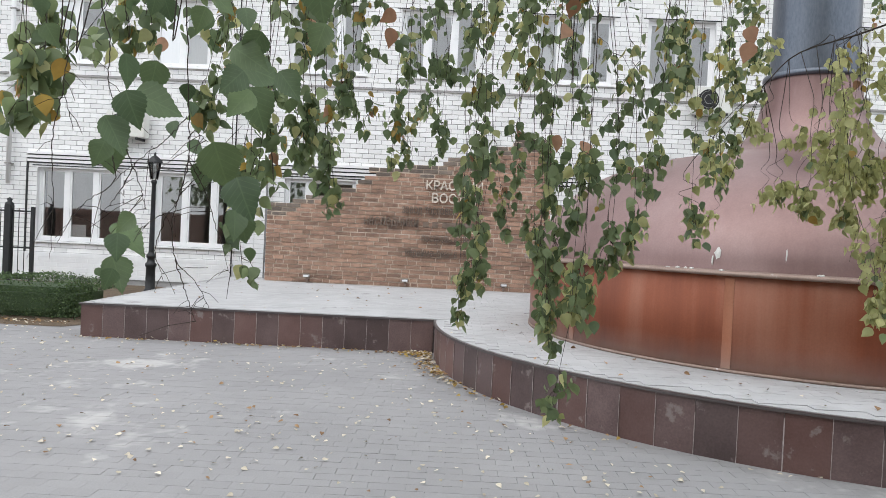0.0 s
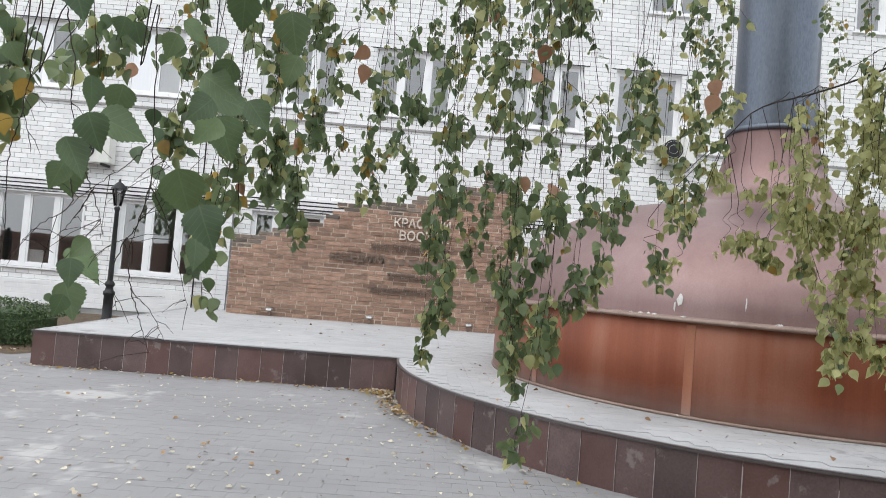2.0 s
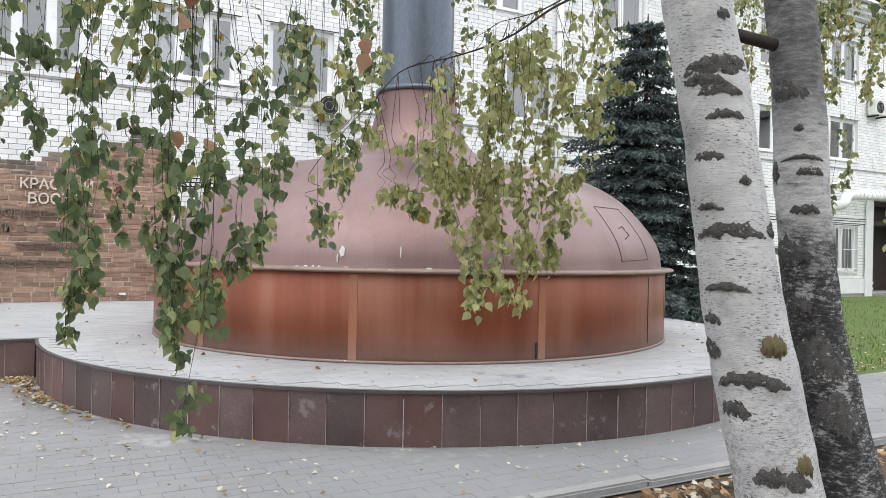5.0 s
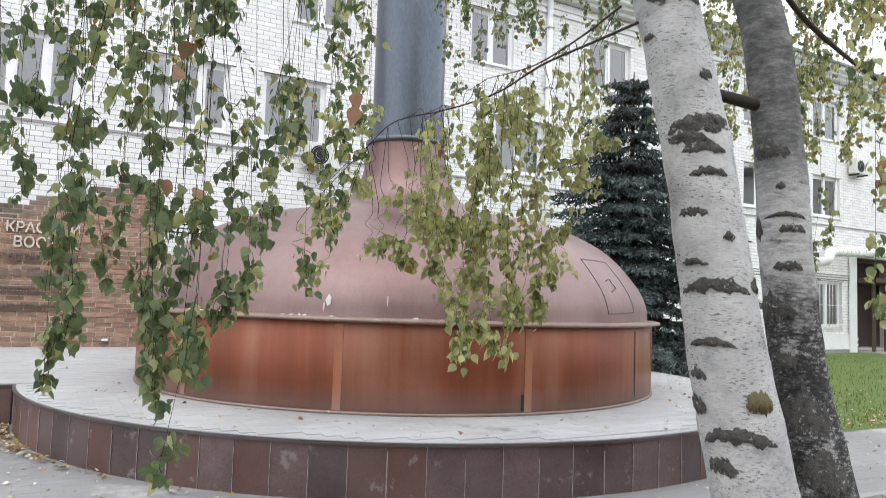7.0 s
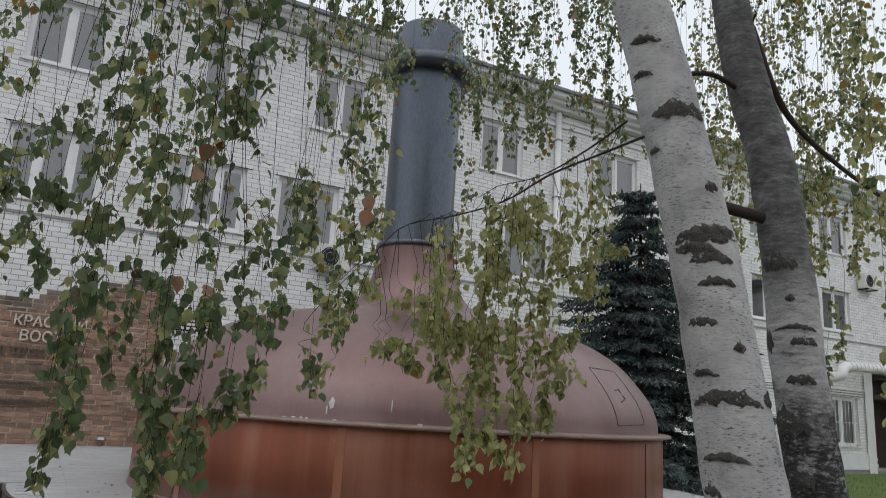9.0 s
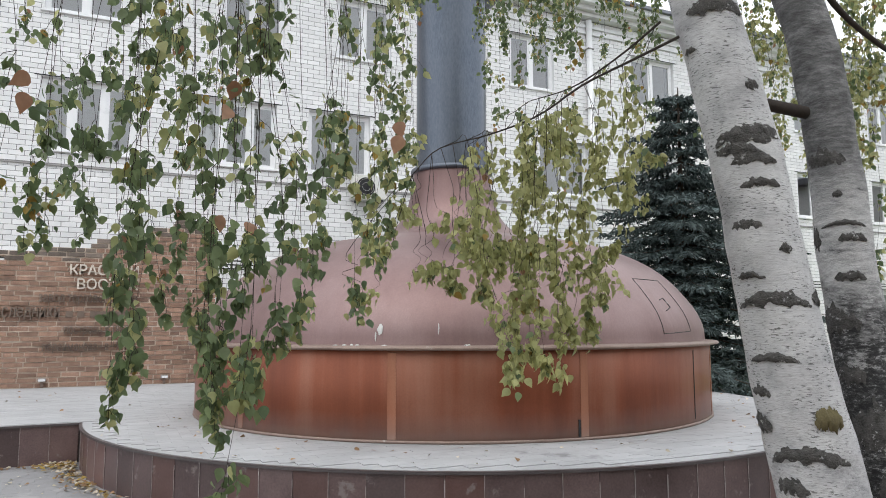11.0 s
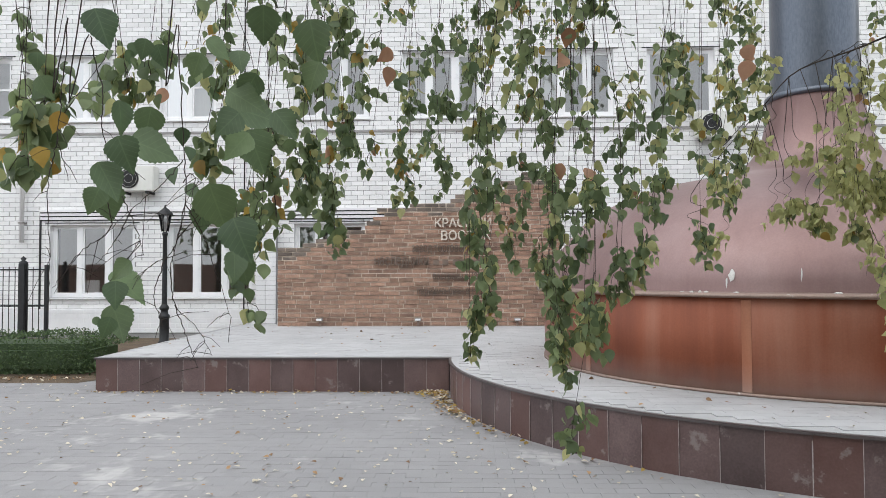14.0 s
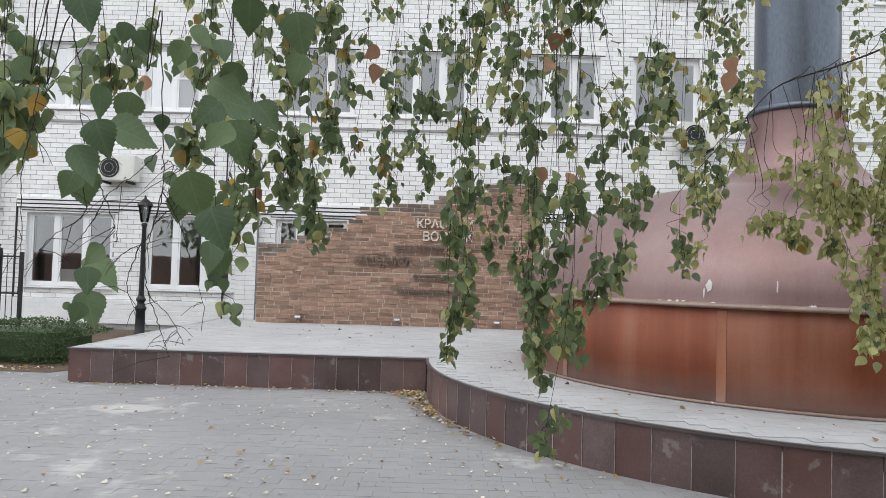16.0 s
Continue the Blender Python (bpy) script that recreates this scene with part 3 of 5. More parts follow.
part("partition", boxes("partition", [(x, 0.4, 0.1, x + 0.12, 3.2, 9.2) for x in np.arange(F0, F1, 3.4)], M_ROOM), facade)
part("eave", boxes("eave", [(F0, -0.25, FTOP, F1, 0.6, FTOP + 0.1), (F0, -0.42, FTOP + 0.1, F1, 0.6, FTOP + 0.2), (F0, -0.6, FTOP + 0.2, F1, 0.6, FTOP + 0.32)], M_WHITEPAINT), facade, "stepped white cornice")
part("roof", (box(F0, -0.7, FTOP + 0.32, F1, 3.5, FTOP + 0.40), M_ROOF), facade, "grey sheet roof edge")
for z in (4.28,):
    part("string_course", (box(F0, -0.03, z, F1, 0.02, z + 0.035), M_CONCRETE), facade, "thin dark string course")
for z, out in ((2.64, 0.06), (2.56, 0.045), (2.48, 0.03)):
    part("corbel", (box(-9.0, -out, z, CORNER, 0.02, z + 0.055), M_WHITEBRICK), facade, "stepped brick corbel over the ground floor")
    # the shade under each corbel step, put in as a near-black strip
    part("corbel_shade", (box(-8.99, -out + 0.012, z - 0.024, CORNER - 0.01, 0.018, z - 0.001), M_DARKGAP), facade, "dark strip painted as shade below a corbel")
# shadow line of the recessed front, drawn as a dark strip
part("recess_shade", (box(-9.02, -0.02, 0.2, -8.985, 0.015, 2.62), M_DARKGAP), facade, "dark upright strip painted as the recess's shadow line")
for z in (8.95, 9.12):
    part("string_course", (box(F0, -0.05, z, F1, 0.02, z + 0.08), M_WHITEPAINT), facade)


def window(x0, z0, x1, z1, sashes, k):
    w = tagged(new("window_%d" % k), "white plastic window with dark panes and a sill", "window", kind="structure")
    w.matrix_world = pose(x0, FACADE_Y, z0)
    wid, hei, t, back = x1 - x0, z1 - z0, 0.065, 0.10
    fr = boxes("window_frame", [(0, back, 0, t, back + 0.07, hei), (wid - t, back, 0, wid, back + 0.07, hei), (t, back, 0, wid - t, back + 0.07, t), (t, back, hei - t, wid - t, back + 0.07, hei)]
               + [(wid * i / sashes - 0.05, back - 0.004, t, wid * i / sashes + 0.05, back + 0.07, hei - t) for i in range(1, sashes)], M_PVC)
    part("window_frame", fr, w)
    part("window_sill", (box(-0.06, -0.055, -0.04, wid + 0.06, back, -0.004, 0.006), M_PVC), w)
    part("reveal", boxes("reveal", [(-0.003, -0.002, 0, 0.004, back, hei), (wid - 0.004, -0.002, 0, wid + 0.003, back, hei), (0, -0.002, hei - 0.004, wid, back, hei + 0.003)], M_WHITEPAINT), w)
    # shadow gap at the window head, put in as a black strip
    part("head_shade", (box(-0.10, -0.012, hei + 0.004, wid + 0.10, 0.03, hei + 0.022), M_BLACK), w, "thin black strip painted as the shadow gap over the window")
    for i in range(sashes):
        a, b = max(t, wid * i / sashes + (0.05 if i else 0)), min(wid - t, wid * (i + 1) / sashes - (0.05 if i < sashes - 1 else 0))
        s = 0.035
        part("sash", boxes("sash", [(a, back + 0.012, t, a + s, back + 0.06, hei - t), (b - s, back + 0.012, t, b, back + 0.06, hei - t), (a + s, back + 0.012, t, b - s, back + 0.06, t + s), (a + s, back + 0.012, hei - t - s, b - s, back + 0.06, hei - t)], M_PVC), w)
        if z0 > 4 and z0 < 5 and x0 < -5 and i == sashes - 1:
            part("transom", boxes("transom", [(a + s, back + 0.012, hei * 0.5, b - s, back + 0.06, hei * 0.5 + 0.04)], M_PVC), w)
        p = part("pane", mesh_of("pane", [(a + s, back + 0.03, t + s), (b - s, back + 0.03, t + s), (b - s, back + 0.03, hei - t - s), (a + s, back + 0.03, hei - t - s)], [(0, 1, 2, 3)], M_GLASSCOATED if x0 < -5 and z0 > 4 and i < sashes - 1 else M_GLASS), w)
        p.visible_shadow = False
    return w


for k, o in enumerate(OPENINGS):
    window(*o, k + 1)

# the wing that turns towards the square at the far end
wing = thing("side_wing", "white plastered side wing with a grey roof", "building", 33.0, 0, 0, kind="structure")
part("wall", (box(0, -6, 0, 8, 15.2, 8.6), M_WHITEPAINT), wing)
part("roof", (box(-0.6, -6.5, 8.6, 8.4, 15.6, 8.9), M_ROOF), wing)
# unseen wall; its 6.8 m part is added to darken the drum's reflections
opposite = tagged(new("wall_opposite", boxes("wall_opposite", [(-60, -18, -0.1, 60, -17, 2.0), (-9, -17.98, 2.0, 22, -17.02, 6.8)], M_FARWALL)), "plain reddish brick wall opposite, its raised part added to darken reflections", "wall", kind="structure")


# ---- lettering on the brick wall ----
def lettering(text, x0, x1, z0, z1, material, label, bold=0.005):
    """Raised letters; the small н is drawn as a small capital H, which has its shape."""
    cu = bpy.data.curves.new("lettering", "FONT")
    cu.body, cu.size, cu.extrude, cu.resolution_u, cu.offset = text.replace("н", "h"), 1.0, 0.05, 3, bold
    cu.small_caps_scale = 0.74
    for k, c in enumerate(text):
        cu.body_format[k].use_small_caps = c == "н"
    ob = bpy.data.objects.new("lettering_source", cu)
    scene.collection.objects.link(ob)
    bpy.context.view_layer.update()
    me = bpy.data.meshes.new_from_object(ob.evaluated_get(bpy.context.evaluated_depsgraph_get()))
    bpy.data.objects.remove(ob)
    bm = bmesh.new()
    bm.from_mesh(me)
    xs, ys = [v.co.x for v in bm.verts], [v.co.y for v in bm.verts]
    lo, hi, b, t = min(xs), max(xs), min(ys), max(ys)
    for v in bm.verts:
        v.co = Vector((x0 + (v.co.x - lo) / (hi - lo) * (x1 - x0), -0.048 - v.co.z * 0.4, z0 + (v.co.y - b) / (t - b) * (z1 - z0) - PLINTH_H))
    part("lettering", (bm, material), brick_wall, label)


lettering("КРАСНЫЙ", -0.55, 0.44, 2.13, 2.34, M_LETTER_PALE, "pale raised metal capitals", 0.014)
lettering("ВОСТОК", -0.44, 0.44, 1.90, 2.075, M_LETTER_PALE, "pale raised metal capitals", 0.010)
lettering("завод торгового дома", -0.96, 0.43, 1.65, 1.82, M_LETTER, "narrow brown raised letters", 0.007)
lettering("наследники", -1.62, -0.66, 1.42, 1.615, M_LETTER, "narrow brown raised letters", 0.007)
lettering("построен в 1887г.", -0.59, 0.39, 1.165, 1.34, M_LETTER, "narrow brown raised letters", 0.007)
lettering("переименован в 1919г.", -0.87, 0.39, 0.91, 1.085, M_LETTER, "narrow brown raised letters", 0.007)
for a, b in ((-0.58, -0.48), (-0.42, -0.32), (-0.24, 0.38)):
    part("bar", (box(a, -0.03, 1.46 - PLINTH_H, b, 0.0, 1.56 - PLINTH_H, 0.004), M_LETTER), brick_wall, "plain brown raised bar")


def flood_light(x):
    t = thing("flood_light", "small rusty flood lamp at the foot of the wall", "lamp", x, WALL_Y - 0.02, PLINTH_H + 0.10, group="flood lights along the wall")
    part("housing", (box(-0.055, -0.11, 0, 0.055, 0.0, 0.045, 0.008), M_CONCRETE), t)
    part("bracket", (box(-0.02, -0.02, -0.10, 0.02, 0.02, 0.002, 0.003), M_RUSTRIM), t)
    part("lens", (box(-0.045, -0.113, 0.006, 0.045, -0.109, 0.038), M_CURTAIN), t)


for x in (-2.59, -0.85, 0.89):
    flood_light(x)


# ---- in front of the building ----
def street_lamp(x, y):
    t = thing("street_lamp", "black cast-iron street lamp with a glazed lantern", "street lamp", x, y, 0)
    part("base", (lathe([(0.0, -0.02), (0.11, -0.02), (0.11, 0.08), (0.085, 0.12), (0.08, 0.5), (0.10, 0.53), (0.10, 0.57), (0.07, 0.60), (0.06, 0.66), (0.085, 0.69), (0.085, 0.72), (0.045, 0.78)], 16), M_BLACK), t)
    part("pole", (lathe([(0.048, 0.76), (0.042, 1.3), (0.036, 2.02), (0.05, 2.04), (0.05, 2.08), (0.03, 2.10)], 16), M_BLACK), t)
    part("glazing", (lathe([(0.058, 2.11), (0.115, 2.41)], 4), M_GLASS), t, "pale lantern panes")
    part("lamp_shade", (lathe([(0.02, 2.12), (0.035, 2.2), (0.02, 2.36)], 10), M_CURTAIN), t)
    for k in range(4):
        a = math.pi / 2 * k
        part("lantern_bar", (tube([(0.06 * math.cos(a), 0.06 * math.sin(a), 2.10), (0.12 * math.cos(a), 0.12 * math.sin(a), 2.42)], 0.008, 6), M_BLACK), t)
    part("hood", (lathe([(0.15, 2.41), (0.14, 2.44), (0.06, 2.52), (0.025, 2.54), (0.02, 2.58), (0.0, 2.60)], 4), M_BLACK), t)


street_lamp(-5.52, 12.9)

fence = thing("iron_fence", "black iron fence with thin upright bars", "fence", -7.97, 12.6, 0)
for k, x in enumerate((0.0, -1.9, -3.8)):
    p = part("post", (box(x - 0.06, -0.06, -0.02, x + 0.06, 0.06, 1.52, 0.008), M_BLACK), fence)
    part("cap", (lathe([(0.075, 1.52), (0.075, 1.55), (0.03, 1.58), (0.05, 1.62), (0.0, 1.66)], 8), M_BLACK), p, m=pose(x, 0, 0))
for z in (0.2, 0.75, 1.4):
    part("rail", (box(-3.8, -0.015, z, 0.45, 0.015, z + 0.03), M_BLACK), fence)
for k in range(38):
    x = 0.4 - k * 0.11
    part("bar", (tube([(x, 0, 0.05), (x, 0, 1.46)], 0.008, 6), M_BLACK), fence)
part("end_post", (box(0.40, -0.03, -0.02, 0.46, 0.03, 1.5, 0.005), M_BLACK), fence)


def air_conditioner(x, z, y=FACADE_Y, turn=0):
    t = thing("air_conditioner", "cream outdoor air conditioner unit on a wall bracket", "air conditioner", x, y - 0.05, z, turn, group="air conditioners on the facade")
    part("case", (box(0, -0.30, 0, 0.78, -0.02, 0.52, 0.015), M_PLASTIC), t)
    ring = lathe([(0.0, 0.0), (0.19, 0.0), (0.205, 0.006), (0.205, 0.012), (0.19, 0.014)], 28)
    bmesh.ops.transform(ring, matrix=pose(0.27, -0.302, 0.26, 90, 0, 0), verts=ring.verts[:])
    part("fan_opening", (ring, M_DARKGAP), t, "dark round fan opening")
    for k in range(5):
        a = 2 * math.pi * k / 5
        part("blade", (box(-0.03, -0.004, 0.03, 0.03, 0.004, 0.17), M_BLACK), t, m=pose(0.27, -0.318, 0.26, 0, math.degrees(a), 0))
    for r in (0.09, 0.17):
        g = lathe([(r - 0.002, 0), (r + 0.002, 0.0), (r + 0.002, 0.004), (r - 0.002, 0.004)], 24)
        bmesh.ops.transform(g, matrix=pose(0.27, -0.326, 0.26, 90, 0, 0), verts=g.verts[:])
        part("guard_ring", (g, M_PLASTIC), t)
    for dx in (0.12, 0.62):
        part("bracket", (box(dx, -0.32, -0.05, dx + 0.04, 0.05, -0.001), M_BLACK), t)


air_conditioner(-7.22, 3.04)
air_conditioner(4.68, 4.05)
air_conditioner(24.3, 6.2)


def downpipe(x, z0, z1, r=0.05, material=M_PVC, label="white drainpipe on the brick front"):
    t = thing("drainpipe", label, "pipe", x, FACADE_Y - 0.10, 0)
    part("pipe", (tube([(0, 0, z0), (0, 0, z1)], r, 12), material), t)
    for z in np.arange(z0 + 0.4, z1, 1.6):
        part("clamp", (box(-r - 0.01, -r - 0.01, z, r + 0.01, 0.11, z + 0.03), M_CONCRETE), t)


downpipe(-9.35, 2.0, 9.3, 0.045)
downpipe(-4.62, 0.1, 9.3, 0.015, M_BLACK, "thin dark pipe beside the pier")
downpipe(11.15, 0.1, 9.3, 0.08)
pier = tagged(new("pier", boxes("pier", [(-4.36, FACADE_Y - 0.14, 0.0, -3.94, FACADE_Y + 0.02, 2.46)], M_WHITEMORTAR)), "white-painted brick pier of the facade", "pier", kind="structure")
plate = tagged(new("wall_plate", boxes("wall_plate", [(-4.28, FACADE_Y - 0.155, 1.36, -4.02, FACADE_Y - 0.14, 1.56)], M_CURTAIN)), "small pale blank plate on the pier", "plate")

duct = thing("ventilation_duct", "bent silver ventilation duct over the entrance", "duct", 0, 0, 0)
part("pipe", (tube(glide([(22.4, FACADE_Y - 0.1, 3.0), (22.4, 14.3, 3.05), (22.7, 14.3, 3.35), (24.0, 14.3, 3.4), (26.0, 14.3, 3.5)], 30), 0.16, 12), M_PVC), duct)
for k in range(14):
    part("rib", (tube([(22.8 + k * 0.22, 14.3, 3.375 + k * 0.008), (22.86 + k * 0.22, 14.3, 3.378 + k * 0.008)], 0.178, 12), M_CURTAIN), duct)

porch = thing("porch", "dark timber entrance porch in a recess of the building", "porch", CORNER, FACADE_Y, 0, kind="structure")
part("corner_pier", (box(-0.42, -0.10, -0.05, -0.02, -0.06, 3.3), M_WHITEBRICK), porch, "white brick corner pier")
part("back_wall", (box(0.0, 1.1, -0.05, 6.0, 1.25, 3.3), M_DOOR), porch, "dark boarded wall")
part("canopy", (box(0.02, -0.7, 2.42, 4.0, 1.1, 2.58, 0.01), M_DARKWOOD), porch, "dark timber beam")
part("transom", (box(0.02, 0.25, 3.15, 4.0, 0.35, 3.29), M_DARKWOOD), porch)
for x in (0.22, 0.95, 2.2, 3.6):
    part("post", (box(x, -0.55, -0.05, x + 0.10, -0.45, 2.42, 0.008), M_DARKWOOD), porch, "dark timber post")
part("door", (box(0.55, 1.02, 0.02, 1.65, 1.08, 2.1, 0.01), M_DOOR), porch, "dark brown double door")
part("step", (box(0.0, -0.9, -0.05, 4.0, 1.1, 0.05), M_CONCRETE), porch)
grille = thing("window_grille", "white welded window grille", "grille", 22.5, FACADE_Y - 0.03, 0.84)
for k in range(9):
    part("bar", (tube([(0.04 + k * 0.178, 0, 0.02), (0.04 + k * 0.178, 0, 1.54)], 0.008, 5), M_PVC), grille)
for z in (0.1, 0.75, 1.45):
    part("rail", (tube([(0, 0, z), (1.5, 0, z)], 0.01, 5), M_PVC), grille)

# pale sheets close behind a few of the panes, which whiten them
for x, z, w, h in ((-8.63, 4.65, 0.5, 1.25), (-7.38 - 1.2, 4.65, 0.45, 1.25), (-6.39, 4.65, 1.06, 1.25), (-8.3, 0.9, 0.5, 0.3), (1.5, 4.65, 0.5, 1.25)):
    tagged(new("window_blind", boxes("window_blind", [(x, FACADE_Y + 0.15, z, x + w, FACADE_Y + 0.155, z + h)], M_CURTAIN)), "pale flat sheet close behind the glass", "blind", kind="structure")


# ---- leaves ----
HALF = [(0.0, 0.0), (0.05, 0.17), (0.17, 0.33), (0.35, 0.385), (0.58, 0.295), (0.8, 0.13), (1.0, 0.0)]


WIDE = [(0.0, 0.0), (0.04, 0.16), (0.13, 0.32), (0.28, 0.415), (0.48, 0.37), (0.68, 0.235), (0.86, 0.095), (1.0, 0.0)]


def leaf_template(teeth=False):
    """A birch leaf along +x, one long, its tip at x = 1; folded a little along the midrib."""
    half = HALF
    if teeth:
        xs = np.linspace(0, 1, 22)
        half = []
        for i, u in enumerate(xs):
            w = np.interp(u, [p[0] for p in WIDE], [p[1] for p in WIDE])
            half.append((u + (0.008 if i % 2 else -0.008) * (0 < i < 21), w * (1.05 if i % 2 else 0.95)))
    v, f = [], []
    for u, w in half:
        droop = -0.16 * u * u
        v += [(u, w, 0.22 * w + droop - 0.05 * math.sin(u * 9) * w), (u, 0, droop), (u, -w, 0.22 * w + droop + 0.05 * math.sin(u * 9) * w)]
    for i in range(len(half) - 1):
        a, b = 3 * i, 3 * i + 3
        f += [(a, a + 1, b + 1, b), (a + 1, a + 2, b + 2, b + 1)]
    return np.array(v), f


LEAF_V, LEAF_F = leaf_template()
BIG_V, BIG_F = leaf_template(True)


def leaf_frame(rng, down=0.75, spread=0.8):
    """Axes of a leaf that hangs: its tip mostly down, its blade any way round."""
    d = Vector((rng.gauss(0, spread), rng.gauss(0, spread), -down - rng.random())).normalized()
    n = Vector((rng.gauss(0, 1), rng.gauss(0, 1), rng.gauss(0.3, 0.5)))
    n = (n - d * n.dot(d)).normalized()
    return d, n.cross(d), n


def leaves_mesh(name, rows, materials, v=LEAF_V, f=LEAF_F):
    """Many leaves in one mesh; rows: place, axes, size, material number."""
    n = len(v)
    allv = np.empty((len(rows), n, 3))
    for k, (p, (d, s, u), size, _) in enumerate(rows):
        allv[k] = np.array(p) + size * (v @ np.array([tuple(d), tuple(s), tuple(u)]))
    faces = [tuple(i + k * n for i in q) for k in range(len(rows)) for q in f]
    me = bpy.data.meshes.new(name)
    me.from_pydata(allv.reshape(-1, 3).tolist(), [], faces)
    for m in materials:
        me.materials.append(m)
    me.polygons.foreach_set("material_index", np.repeat([r[3] for r in rows], len(f)).astype(np.int32))
    me.polygons.foreach_set("use_smooth", [True] * len(me.polygons))
    me.update()
    return me


LEAF_SET = [M_LEAF, M_LEAFLIGHT, M_LEAFYELLOW, M_LEAFORANGE]

# ---- the birches ----
STRANDS_LEFT = [(-32.6, 1.20, 1.56, 0.70), (-32.0, 1.20, 1.50, 1.00), (-31.0, 1.20, 1.52, 0.80), (-30.2, 1.20, 1.55, 0.60), (-25.6, 1.30, 1.63, 0.70), (-24.3, 1.30, 1.67, 0.60), (-20.3, 1.50, 1.59, 0.90), (-19.7, 1.50, 1.57, 0.80), (-16.9, 1.25, 1.26, 0.50), (-16.5, 1.40, 1.41, 0.90), (-15.9, 1.40, 1.53, 1.00), (-14.9, 1.40, 1.44, 0.90), (-13.4, 1.50, 1.57, 1.10), (-12.6, 1.50, 1.50, 1.00), (-11.6, 1.50, 1.54, 1.10), (-10.5, 1.60, 1.44, 1.20), (-9.8, 1.60, 1.39, 1.10), (-8.8, 1.70, 1.64, 1.00), (-7.6, 1.70, 1.61, 0.80)]
STRANDS_MIDDLE = [(-5.5, 1.90, 1.56, 0.80), (-4.3, 1.90, 1.57, 0.70), (-1.9, 1.90, 1.61, 0.80), (-1.8, 2.00, 1.56, 0.70), (0.4, 2.00, 1.82, 0.70), (0.4, 1.75, 1.12, 0.80), (1.2, 1.70, 1.23, 1.30), (2.0, 1.70, 1.28, 1.20), (3.8, 1.80, 1.38, 1.10), (4.5, 1.80, 1.54, 1.00), (6.2, 1.75, 1.35, 1.00), (6.8, 1.65, 1.19, 1.10), (7.8, 1.60, 1.09, 1.10), (8.3, 1.60, 0.97, 0.80), (9.2, 1.60, 1.16, 1.00), (10.3, 1.65, 1.22, 1.20), (11.7, 1.70, 1.32, 1.10), (12.1, 1.70, 1.27, 1.20), (13.9, 1.75, 1.35, 1.10), (14.4, 1.80, 1.46, 1.00)]
STRANDS_BESIDE = [(16.1, 2.10, 1.77, 0.80), (17.4, 2.10, 1.75, 1.00), (18.1, 2.10, 1.41, 0.60), (19.1, 2.10, 1.59, 0.90), (20.1, 2.10, 1.53, 0.90), (21.2, 2.20, 1.73, 1.00), (21.9, 2.30, 1.90, 1.00)]
STRANDS_SPRAY = [(23.5, 2.75, 1.51, 1.20), (24.8, 2.80, 1.54, 1.60), (26.0, 2.70, 1.45, 1.60), (27.2, 2.90, 1.62, 1.80), (28.5, 2.80, 1.42, 1.60), (29.6, 2.70, 1.52, 1.80), (30.8, 2.60, 1.09, 1.20), (31.8, 2.70, 1.19, 1.30), (32.5, 2.80, 1.36, 1.80), (33.9, 2.65, 1.13, 1.10), (34.7, 2.80, 1.27, 1.50), (36.1, 2.80, 1.25, 1.40), (37.1, 2.90, 1.39, 1.50), (38.1, 3.00, 1.60, 1.20), (39.1, 3.00, 1.82, 0.80), (22.3, 2.60, 1.73, 0.60), (18.9, 2.40, 1.41, 0.70), (19.8, 2.50, 1.59, 0.80), (31.1, 2.90, 1.56, 1.80), (26.0, 2.70, 1.71, 1.60), (33.2, 3.00, 1.57, 1.70), (40.7, 3.20, 1.85, 0.70), (42.1, 3.30, 2.05, 0.80)]
STRANDS_RIGHT = [(50.9, 4.20, 2.10, 0.60), (56.4, 3.90, 1.53, 0.80), (57.4, 4.10, 1.68, 0.80), (58.6, 4.00, 2.12, 1.10), (59.6, 3.80, 2.16, 1.20), (60.4, 2.30, 1.39, 1.80), (61.0, 2.20, 1.36, 1.80), (62.0, 2.30, 1.33, 1.60), (55.9, 4.30, 2.41, 1.00), (63.3, 2.60, 1.60, 1.60)]
SPRAY_LIMB = [(2.125, 2.187, 2.533), (1.955, 2.274, 2.438), (1.761, 2.365, 2.329), (1.554, 2.387, 2.178), (1.355, 2.448, 2.089), (1.135, 2.448, 2.009), (1.002, 2.398, 1.884)]
SPRAY_LIMB_TWO = [(2.070, 2.235, 2.607), (1.911, 2.308, 2.459), (1.730, 2.385, 2.324), (1.545, 2.450, 2.252)]
RIGHT_LIMB = [(2.735, 2.096, 3.213), (2.829, 2.055, 2.897), (2.962, 2.039, 2.738), (3.133, 1.962, 2.569), (3.221, 1.813, 2.384)]
NEAR_TWIGS = [[(-29.1, 0.371), (-28.7, 0.308), (-27.8, 0.239), (-27.8, 0.189), (-26.8, 0.137)],
              [(-23.0, 0.393), (-22.7, 0.334), (-22.3, 0.201), (-22.0, 0.104), (-22.6, 0.052), (-23.1, 0.015)],
              [(-30.6, 0.364), (-30.1, 0.324), (-30.4, 0.232), (-30.6, 0.175), (-29.9, 0.121)],
              [(-22.0, 0.104), (-22.9, 0.037), (-24.3, 0.018), (-25.6, -0.001)],
              [(-22.6, 0.052), (-21.5, 0.075), (-19.8, 0.107)]]
